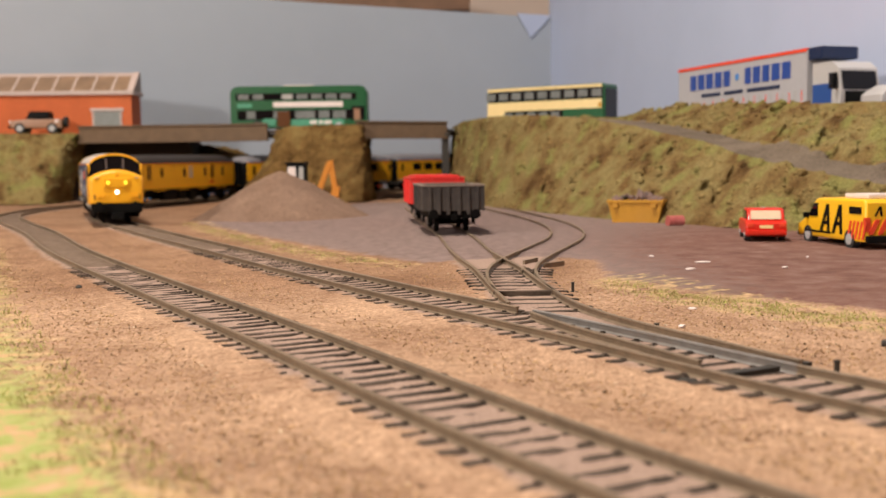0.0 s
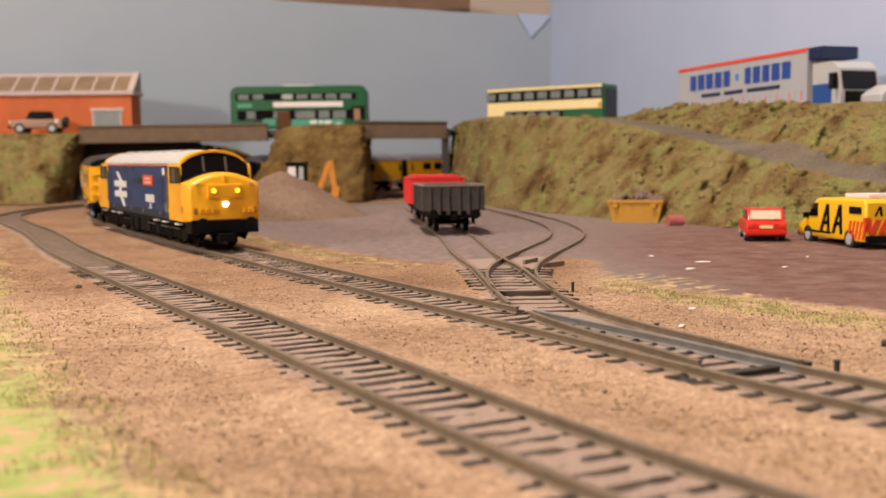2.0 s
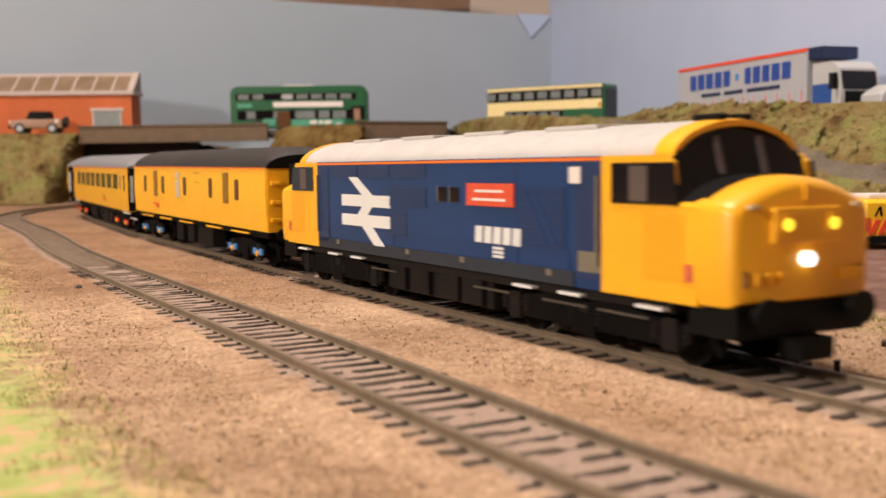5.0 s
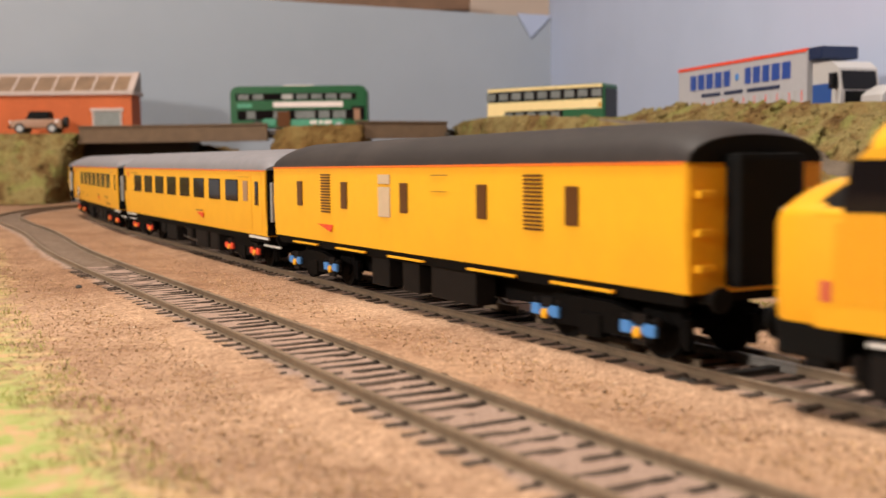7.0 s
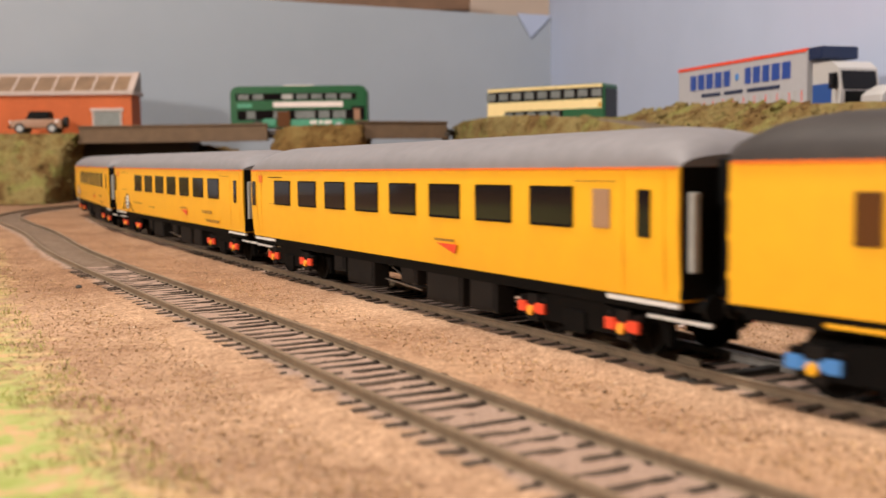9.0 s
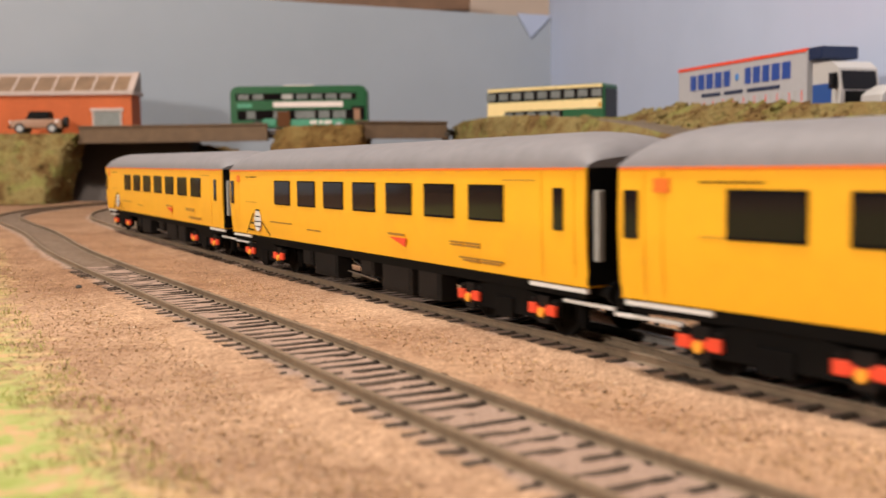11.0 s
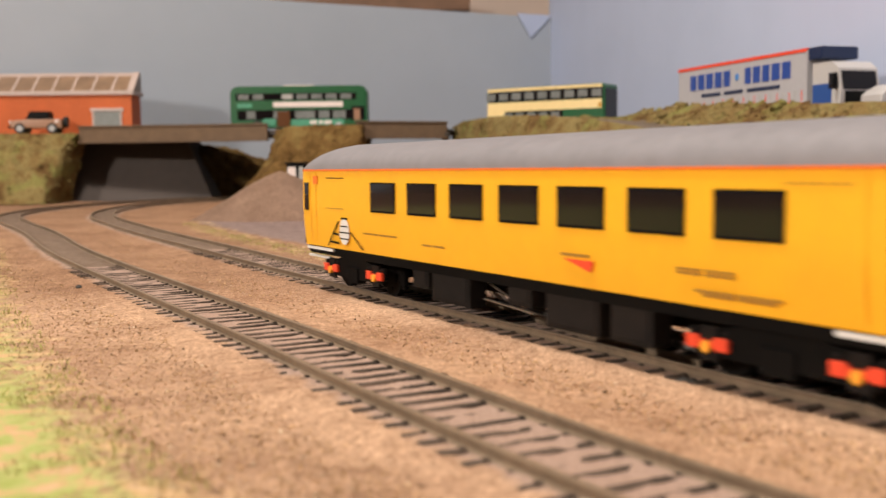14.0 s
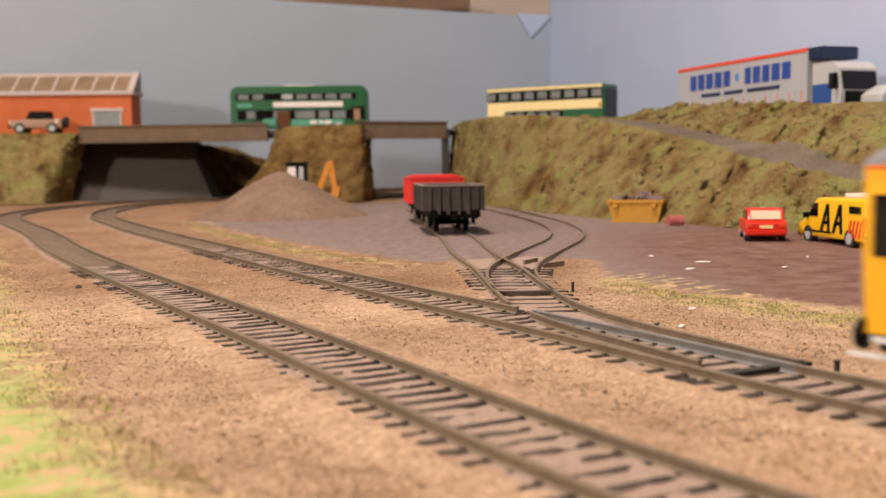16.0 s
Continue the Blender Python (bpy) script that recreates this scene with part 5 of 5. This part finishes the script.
def build_van_yellow():
    """A breakdown van; x points to its front, its near side shows."""
    v = thing("yellow_van", "yellow breakdown van with black marks and red rear stripes", "van", pose(0.1928, 0.5035, -0.0010, 0, 0, 98))
    w = 26
    body_of([(-34, 3.6), (32, 3.6), (34, 6), (33.5, 10), (24, 14.5), (15, 23.2), (11, 24.6), (-32.5, 25), (-34.5, 23)], w, "body", "van_yellow", v, 1.6, "yellow panelled body")
    for s in (-1, 1):
        y = s * w / 2
        lo_, hi_ = min(y, y + s * 0.3), max(y, y + s * 0.3)
        part("side_window", prism([(11.5, 14.6), (22, 14.6), (15, 21.6), (11.5, 21.8)], "y", lo_, hi_), "dark_glass", v)
        for x in (9.5, -3.0):
            bm = bmesh.new()
            for pts in ([(0, 6.5), (-2.6, 6.5), (-9.6, 21.5), (-7, 21.5)], [(-7.0, 21.5), (-9.6, 21.5), (-10.4, 6.5), (-8.2, 6.5)], [(-2, 10.8), (-9, 10.8), (-9, 12.8), (-3, 12.8)]):
                add_prism(bm, [(x + px, pz) for px, pz in pts], "y", lo_, hi_)
            part("black_mark", bm, "mark_black", v, "large black slanted mark")
        part("door_strip", box(-2, 24, *sorted((y, y + s * 0.4)), 6.2, 7.3), "mark_black", v)
        for k in range(5):
            x = -18 - k * 3.4
            part("stripe", prism([(x, 5), (x - 1.7, 5), (x - 4.5, 14), (x - 2.8, 14)], "y", lo_, hi_), "mark_red", v, "slanted red stripe")
        part("upper_mark", box(-31, -20, lo_, hi_, 17.5, 21), "mark_black", v)
        part("tail_light", box(-34.8, -33, *sorted((y - s * 2.5, y + s * 0.2)), 9, 16), "mark_red", v)
        for x in (22, -20):
            wheel(v, x, s * (w / 2 - 1.7), 4.7, 4.7, 3.6)
        part("mirror", box(21, 23, *sorted((y, y + s * 2.6)), 13.5, 16.5, 0.5), "mark_black", v)
    part("windscreen", prism([(24.6, 14.8), (25.3, 14.8), (16.2, 23.2), (15.5, 23.2)], "y", -w / 2 + 2.4, w / 2 - 2.4), "dark_glass", v)
    part("roof_bar", box(-30, -8, -9, 9, 25, 27.2, 0.7), "trim_white", v, "white roof light bar")
    part("bumper", box(31, 34.8, -w / 2 + 0.5, w / 2 - 0.5, 3.4, 6.4, 0.7), "mark_black", v)
    part("rear_bumper", box(-36, -33.5, -w / 2 + 0.5, w / 2 - 0.5, 3.4, 7, 0.7), "mark_black", v)
    for k in range(5):
        y = 11.5 - k * 4.8
        part("rear_stripe", prism([(y, 7.6), (y - 2.4, 7.6), (y - 6.0, 15), (y - 3.6, 15)], "x", -34.9, -34.2), "mark_red", v, "slanted red stripe")
    for y in (8.5, 2.5):
        bm = bmesh.new()
        for pts in ([(0, 16.6), (-0.9, 16.6), (-3.4, 21.5), (-2.5, 21.5)], [(-2.5, 21.5), (-3.4, 21.5), (-4.2, 16.6), (-3.3, 16.6)]):
            add_prism(bm, [(y + a, b) for a, b in pts], "x", -34.7, -33.8)
        part("rear_mark", bm, "mark_black", v)
    return v


shrink(build_van_yellow(), 0.93, 0.90)


def build_jeep():
    j = thing("tan_jeep", "small tan off-road car parked by the shed", "car", pose(-0.439, 1.178, 0.0785, 0, 0, 184))
    body_of([(-27, 6), (26, 6), (28, 9), (27, 14), (10, 15.5), (-27, 15.5)], 22, "body", "jeep_tan", j, 1.0)
    body_of([(-14, 15), (11, 15), (7, 24), (-13, 24)], 20, "soft_top", "mark_black", j, 1.2, "dark canvas top")
    part("spare_wheel", cyl(0, 0, 12.5, "x", 6, -31, -27.5, 18), "tyre_black", j)
    for s in (-1, 1):
        part("headlight", cyl(0, s * 7, 12.5, "x", 1.8, 27, 28.6, 12), "trim_white", j)
        part("side_light", cyl(-22, 0, 13.5, "y", 2.0, min(s * 11, s * 11.5), max(s * 11, s * 11.5), 12), "trim_white", j)
        for x in (-17, 17):
            wheel(j, x, s * 9.5, 5.6, 5.6, 4.5)
    part("bumper", box(27, 30, -10, 10, 6, 9, 0.5), "mark_black", j)
    return j


build_jeep()


def build_far_car():
    c = thing("white_car", "white car parked behind the bank top", "car", pose(0.318, 0.748, 0.0740, 0, 0, 20))
    body_of([(-27, 3), (27, 3), (28, 8), (24, 10), (12, 11.5), (5, 16), (-14, 16.4), (-24, 11.5), (-27, 9)], 23, "body", "truck_white", c, 1.4)
    for s in (-1, 1):
        part("side_window", prism([(-19, 11.5), (9, 11.5), (4, 15.2), (-13, 15.4)], "y", *sorted((s * 11.5, s * 11.8))), "dark_glass", c)
        for x in (-16, 17):
            wheel(c, x, s * 9.8, 4, 4, 3.2)
    return c


build_far_car()


# ---- the yard ----
def build_heap():
    rnd = random.Random(2)
    n, m = 64, 26
    vs = []
    for j in range(m + 1):
        t = j / m
        for i in range(n):
            a = 2 * pi * i / n
            rad = 66 * (1 - t) * (1 + 0.1 * noise.noise((cos(a) * 1.5, sin(a) * 1.5, 2)) + 0.04 * sin(3 * a))
            h = 35.5 * (1 - (1 - t) ** 1.25) ** 1.15
            x, y = rad * cos(a) * 1.0, rad * sin(a) * 0.82
            d = 0.9 * noise.noise((x * 0.09, y * 0.09, h * 0.1))
            vs.append(((x) * MM, (y) * MM, (h + d * (0.2 + t) - 2.0) * MM))
    fs = [(j * n + i, j * n + (i + 1) % n, (j + 1) * n + (i + 1) % n, (j + 1) * n + i) for j in range(m) for i in range(n)]
    me = bpy.data.meshes.new("grit_heap")
    me.from_pydata(vs, [], fs)
    me.materials.append(MATS["heap_grit"])
    me.polygons.foreach_set("use_smooth", [True] * len(me.polygons))
    ob = new("grit_heap", me)
    ob.matrix_basis = pose(-0.119, 0.790, 0.0025)
    tagged(ob, "conical heap of pinkish-grey grit on the yard", "heap")


build_heap()


def build_digger():
    d = thing("backhoe_digger", "orange backhoe digger parked behind the grit heap", "digger", pose(-0.127, 0.930, 0.0035, 0, 0, 0))
    part("body", box(-22, 16, -10, 10, 9, 21, 1.0), "digger_orange", d)
    cabn = part("cab", box(-6, 10, -9, 9, 20, 38, 1.0), "mark_black", d, "black-framed cab")
    part("window", box(-5.2, 2, -9.5, -8.8, 23, 35.5, 0.3), "trim_white", cabn)
    part("window", box(4.5, 8.5, -9.5, -8.8, 23, 35.5, 0.3), "shutter_grey", cabn)
    part("cab_roof", box(-7.5, 11.5, -10, 10, 38, 39.6, 0.5), "mark_black", cabn)
    part("boom", prism([(17, 12), (22, 12), (32, 38), (28, 40)], "y", -3, 3), "digger_orange", d, "orange boom")
    part("dipper", prism([(28, 40), (33, 41), (36, 18), (32, 16)], "y", -2.4, 2.4), "digger_orange", d)
    part("bucket", prism([(30, 9), (37, 8), (39, 18), (33, 19)], "y", -6, 6), "digger_orange", d)
    part("front_shovel", prism([(-38, 6), (-28, 5), (-27, 18), (-33, 14)], "y", -11, 11), "digger_orange", d)
    part("loader_arm", prism([(-30, 12), (-4, 19), (-4, 22), (-30, 15)], "y", -9, 9), "digger_orange", d)
    for x, r in ((-16, 7.5), (10, 10)):
        for s in (-1, 1):
            wheel(d, x, s * 11, r, r, 5)
    return d


build_digger()


def build_wagon(kind):
    wg = thing("mineral_wagon" if kind == "grey" else "red_wagon", "weathered dark grey open wagon on the siding" if kind == "grey" else "bright red open wagon on the siding", "wagon")
    m = "wagon_grey" if kind == "grey" else "wagon_red"
    half, w, z0, z1 = 36, 34.0, 12.0, (25.4 if kind == "grey" else 27.8)
    for s in (-1, 1):
        part("side", box(-half, half, *sorted((s * w / 2, s * (w / 2 - 1.4))), z0, z1, 0.2), m, wg)
        part("end", box(*sorted((s * half, s * (half - 1.4))), -w / 2 + 1.4, w / 2 - 1.4, z0, z1, 0.2), m, wg)
        for yy in (-13, -8, -3, 3, 8, 13):
            part("end_post", box(*sorted((s * half, s * (half + 1.0))), yy - 0.8, yy + 0.8, z0 - 2, z1 - 0.5, 0.15), m, wg)
        for xx in (-24, -12, 0, 12, 24):
            part("side_post", box(xx - 0.9, xx + 0.9, *sorted((s * w / 2, s * (w / 2 + 0.8))), z0, z1 - 0.5, 0.15), m, wg)
        bm = bmesh.new()
        add_box(bm, -half - 0.4, half + 0.4, *sorted((s * (w / 2 + 0.4), s * (w / 2 - 1.8))), z1, z1 + 0.9, 0.2)
        add_box(bm, *sorted((s * (half + 0.4), s * (half - 1.8))), -w / 2 + 1.8, w / 2 - 1.8, z1, z1 + 0.9, 0.2)
        part("rim", bm, "wagon_rim" if kind == "grey" else "wagon_red", wg, "worn pale rim" if kind == "grey" else "")
        bm = bmesh.new()
        for yy in (-11.5, 11.5):
            add_cyl(bm, 0, yy, 10.5, "x", 1.3, s * half, s * (half + 4.5), 10)
            add_cyl(bm, 0, yy, 10.5, "x", 2.6, s * (half + 4.5), s * (half + 5.3), 16)
        add_box(bm, *sorted((s * half, s * (half + 3))), -1.5, 1.5, 7, 10, 0.3)
        part("buffer", bm, "underframe_black", wg)
        part("wheelset", cyl(s * 19, 0, 5.4, "y", 1.2, -9, 9, 8), "underframe_black", wg)
        for yy in (-8.4, 8.4):
            part("wheel", cyl(s * 19, yy, 5.8, "y", 5.8, yy - 1.1, yy + 1.1, 22), "underframe_black", wg, "", True)
            part("axleguard", box(s * 19 - 4, s * 19 + 4, *sorted((yy * 1.42, yy * 1.55)), 4.5, 12, 0.4), "underframe_black", wg)
            part("hub", cyl(s * 19, yy, 5.8, "y", 2.4, *sorted((yy * 1.55, yy * 1.62)), 14), "wheel_metal", wg, "pale worn hub")
    part("floor", box(-half + 1.4, half - 1.4, -w / 2 + 1.4, w / 2 - 1.4, z0, z0 + 1.2), m, wg)
    part("solebar", box(-half + 0.5, half - 0.5, -w / 2 + 3.5, w / 2 - 3.5, z0 - 4, z0), "underframe_black", wg)
    if kind == "red":
        for k in range(2):
            part("crate", box(-half + 5 + k * 34, -4 + k * 34, -14, 14, z0 + 1.2, z1 + 2.2, 0.6), "wagon_red", wg, "red crate in the wagon")
    return wg


def on_line(line_, y):
    q = line_[0]
    i = int(np.argmax(q[:, 1] < y))
    d = q[i] - q[i - 1]
    return q[i][0], q[i][1], rise(q[i][1]), math.degrees(atan2(d[1], d[0]))


for kd, yy in (("grey", 622), ("red", 712)):
    x, y, z, a = on_line(SIDING, yy)
    build_wagon(kd).matrix_basis = pose(x * MM, y * MM, z * MM, 0, 0, a)


def build_skip():
    s = thing("rubbish_skip", "yellow rubbish skip full of rubble by the bank", "skip", pose(0.1255, 0.688, 0.0010, 0, 0, -20))
    outer = [[(-14.5, -10, 0), (14, -10, 0), (14, 10, 0), (-14.5, 10, 0)], [(-17.6, -10.8, 13.4), (17, -10.8, 13.4), (17, 10.8, 13.4), (-17.6, 10.8, 13.4)]]
    part("body", loft(outer), "skip_yellow", s, "dented yellow body")
    bm = bmesh.new()
    for a in ((-18.1, 17.5, -11.6, -10.2), (-18.1, 17.5, 10.2, 11.6), (-18.1, -16.6, -10.2, 10.2), (16, 17.5, -10.2, 10.2)):
        add_box(bm, *a, 12.6, 14.4, 0.3)
    part("rim", bm, "skip_yellow", s)
    part("lifting_lug", box(-14, -11, -12.4, -10.6, 9.5, 12, 0.3), "skip_yellow", s)
    part("lifting_lug", box(10, 13, -12.4, -10.6, 9.5, 12, 0.3), "skip_yellow", s)
    rnd = random.Random(4)
    for k in range(46):
        x, y = rnd.uniform(-14, 14), rnd.uniform(-8, 8)
        r = rnd.uniform(1.4, 3.4)
        bm = bmesh.new()
        bmesh.ops.create_icosphere(bm, subdivisions=1, radius=r * MM)
        for v in bm.verts:
            v.co *= rnd.uniform(0.65, 1.2)
            v.co += Vector((x * MM, y * MM, (13.4 + 5.5 * (1 - abs(x) / 16) * rnd.random()) * MM))
        part("rubble_lump", bm, "rubble" if k % 4 else "timber_black", s)
    return s


build_skip()
paint("faded_red", (0.42, 0.10, 0.09), 0.7, vary=0.3, dirt=(0.45, 0.3, 0.28))
ob = link_mesh("oil_drum", cyl(0, 0, 3.2, "x", 3.2, -4.8, 4.8, 20), "faded_red", None, "", True)
ob.matrix_basis = pose(0.1405, 0.648, 0.0003, 0, 0, 15)
tagged(ob, "faded red drum lying by the bank", "drum")
for x in (-4.6, -1.6, 1.6, 4.6):
    part("hoop", cyl(x, 0, 3.2, "x", 3.4, x - 0.3, x + 0.3, 20), "faded_red", ob)


# ---- litter, posts and point fittings ----
def lump(name, x, y, w, d, h, mat, label, cat, seed=0):
    rnd = random.Random(seed)
    bm = bmesh.new()
    bmesh.ops.create_icosphere(bm, subdivisions=2, radius=1.0)
    for v in bm.verts:
        k = 0.85 + 0.3 * rnd.random()
        v.co = Vector((v.co.x * w * 0.5 * k * MM, v.co.y * d * 0.5 * k * MM, v.co.z * h * 0.5 * k * MM))
    ob = link_mesh(name, bm, mat)
    yard_z = -1.3 if y > 300 and x > 20 else -2.9
    ob.matrix_basis = pose(x * MM, y * MM, (rise(y) + yard_z + h * 0.35) * MM, 0, 0, seed * 37)
    return tagged(ob, label, cat)


for k, (x, y, w) in enumerate(((103, 425, 6), (92, 398, 5), (160, 372, 6), (88, 452, 3), (70, 300, 2.5), (128, 400, 2.5), (60, 268, 2.5), (150, 440, 2))):
    lump("paper_scrap", x, y, w, w * 0.6, 0.8, "trim_white", "scrap of white litter on the yard", "litter", k)
for k, (x, y, w) in enumerate(((44.5, 197, 3.5), (46, 196, 2.2), (98, 236, 3), (-127, 372, 3.2), (-108, 236, 3))):
    lump("coal_lump", x, y, w, w * 0.7, 1.8, "timber_black", "small black lump on the ballast", "stone", k)


def post(x, y, h, base=-3.3):
    p = thing("track_post", "short black peg standing beside the turnout", "post", pose(x * MM, y * MM, base * MM), "track pegs")
    part("stem", box(-0.45, 0.45, -0.45, 0.45, -0.5, h, 0.1), "timber_black", p)
    part("cap", box(-0.55, 0.55, -0.55, 0.55, h, h + 0.3, 0.1), "timber_black", p)
    part("foot", box(-1.8, 1.8, -0.7, 0.7, -0.5, 0.6, 0.2), "timber_black", p)


post(41.8, 345, 3.4)
post(75.5, 204, 3.2)
post(52.0, 260, 2.4)
tb = thing("tie_bar", "dark timber tie bar across the points", "tie bar", pose(0.0245, 0.331, 0, 0, 0, 0))
part("bar", box(-9, 11, -1.1, 1.1, -2.2, -0.6, 0.2), "sleeper_dust", tb)
tb = thing("tie_bar", "dark sliding tie bar under the switch blades", "tie bar", pose(0.0605, 0.2035, 0, 0, 0, 30))
part("bar", box(-9, 13, -1.3, 1.3, -2.3, -1.0, 0.2), "timber_black", tb)
for x, y, a in ((36, 440, 62), (30, 402, 80), (44, 425, 50)):
    cr = thing("check_rail", "short dark check rail beside the frog", "check rail", pose(x * MM, y * MM, 0, 0, 0, a), "check rails")
    part("rail", box(-7, 7, -0.4, 0.4, -2.4, -0.3, 0.12), "rail_steel", cr)


# ---- loose ballast grains and grass fibres ----
def grains(name, num, r0, r1, mat, label, seed, y1=560.0):
    """Loose grains strewn over the ballast, each a small five-cornered stone."""
    rng = np.random.default_rng(seed)
    y = 70 + y1 * rng.random(num) ** 1.4
    x = rng.uniform(-0.45, 0.45, num) * y * 1.05 + rng.uniform(-6, 6, num)
    keep = ~inside(np.stack([x, y], 1), YARD)
    x, y = x[keep], y[keep]
    n = len(x)
    r = rng.uniform(r0, r1, n)
    z = np.array([rise(b_) - 2.8 + 0.5 * noise.noise((a_ * 0.02, b_ * 0.02, 3)) + 0.22 * noise.noise((a_ * 0.16, b_ * 0.16, 7)) for a_, b_ in zip(x, y)])
    u = rng.uniform(0, 6.28, (n, 5))
    co = np.stack([x[:, None] + r[:, None] * np.cos(u), y[:, None] + r[:, None] * np.sin(u), z[:, None] + rng.uniform(-0.4, 1.0, (n, 5)) * r[:, None]], -1) * MM
    tri = np.array([(0, 1, 2), (0, 2, 3), (1, 2, 4), (0, 3, 4), (2, 3, 4), (0, 1, 4)])
    fs = (np.arange(n)[:, None, None] * 5 + tri[None]).reshape(-1, 3)
    me = bpy.data.meshes.new(name)
    me.from_pydata(co.reshape(-1, 3).tolist(), [], fs.tolist())
    me.materials.append(MATS[mat])
    tagged(new(name, me), label, "gravel", kind="stuff")


flock_material("grain", [(0.3, (0.36, 0.22, 0.12)), (0.5, (0.52, 0.34, 0.2)), (0.7, (0.66, 0.48, 0.32))], 300)
flock_material("grain_dark", [(0.3, (0.10, 0.065, 0.045)), (0.7, (0.22, 0.145, 0.10))], 300)
flock_material("grain_pale", [(0.3, (0.62, 0.50, 0.40)), (0.7, (0.78, 0.68, 0.58))], 300)
grains("ballast_grains", 60000, 0.14, 0.34, "grain", "loose tan ballast grains over the ground", 9)
grains("dark_grains", 4500, 0.16, 0.42, "grain_dark", "dark brown grains among the ballast", 21)
grains("pale_grains", 1500, 0.16, 0.40, "grain_pale", "pale stone chips among the ballast", 23)


def fibres():
    rnd = random.Random(12)
    vs, fs = [], []

    def blade(x, y, z, h):
        u = rnd.uniform(0, 6.28)
        lean = rnd.uniform(0.2, 1.1) * h
        w = rnd.uniform(0.07, 0.14)
        dx, dy = cos(u), sin(u)
        b = len(vs)
        for px, py, pz in ((-dy * w, dx * w, 0), (dy * w, -dx * w, 0), (dx * lean * 0.45 + dy * w * 0.7, dy * lean * 0.45 - dx * w * 0.7, h * 0.6), (dx * lean, dy * lean, h)):
            vs.append(((x + px) * MM, (y + py) * MM, (z + pz) * MM))
        fs.extend([(b, b + 1, b + 2), (b, b + 2, b + 3)])
    for (pts, wid, num, base) in (([(-178, 770), (-150, 690), (-95, 565), (-45, 478), (-20, 442)], 10, 4500, -3.2), ([(66, 372), (78, 322), (110, 270), (200, 180)], 15, 9000, -3.0)):
        q = along(pts, 200)
        for _ in range(num):
            p = q[rnd.randrange(200)]
            x, y = p[0] + rnd.gauss(0, wid * 0.5), p[1] + rnd.gauss(0, wid * 0.5)
            if noise.noise((x * 0.07, y * 0.07, 1)) < -0.15:
                continue
            blade(x, y, rise(y) + base + 0.3, rnd.uniform(0.4, 1.0))
    done = 0
    while done < 7000:
        y = rnd.uniform(70, 520)
        x = -rnd.uniform(0.05, 0.46) * y - rnd.uniform(0, 14)
        if not inside(np.array([[x, y]]), VERGE)[0]:
            continue
        done += 1
        if noise.noise((x * 0.05, y * 0.05, 5)) < -0.05:
            continue
        blade(x, y, rise(y) - 2.2, rnd.uniform(0.5, 1.5))
    me = bpy.data.meshes.new("grass_fibres")
    me.from_pydata(vs, [], fs)
    me.materials.append(MATS["grass_fibre"])
    tagged(new("grass_fibres", me), "short pale green static grass fibres", "grass", kind="stuff")


fibres()


# ---- motion: the train runs along the main line ----
def main_at(s):
    q, step = MAIN
    f = min(max(s / step, 0), len(q) - 1.001)
    i = int(f)
    p = q[i] * (1 - f + i) + q[i + 1] * (f - i)
    return p[0], p[1], rise(p[1])


def riding(s, base):
    """Pose of a vehicle whose middle is s along the line, on two bogies base apart."""
    a, b = main_at(s - base / 2), main_at(s + base / 2)
    x, y, z = [(u + v) / 2 for u, v in zip(a, b)]
    pitch = math.degrees(atan2(b[2] - a[2], base))
    return pose(x * MM, y * MM, z * MM, 0, -pitch, math.degrees(atan2(b[1] - a[1], b[0] - a[0])))


def motions():
    times = [0.25 * k for k in range(65)]
    for ob, back, base in TRAIN:
        walk(ob, [(t, riding(travelled(t) - back, base)) for t in times])
    # wheels turn as far as the train has run
    for ob, r in WHEELS:
        x, z = ob.location.x, ob.location.z
        walk(ob, [(k / 15, pose(x, 0, z, 0, math.degrees((travelled(k / 15) - travelled(0)) / r), 0)) for k in range(241)])


motions()
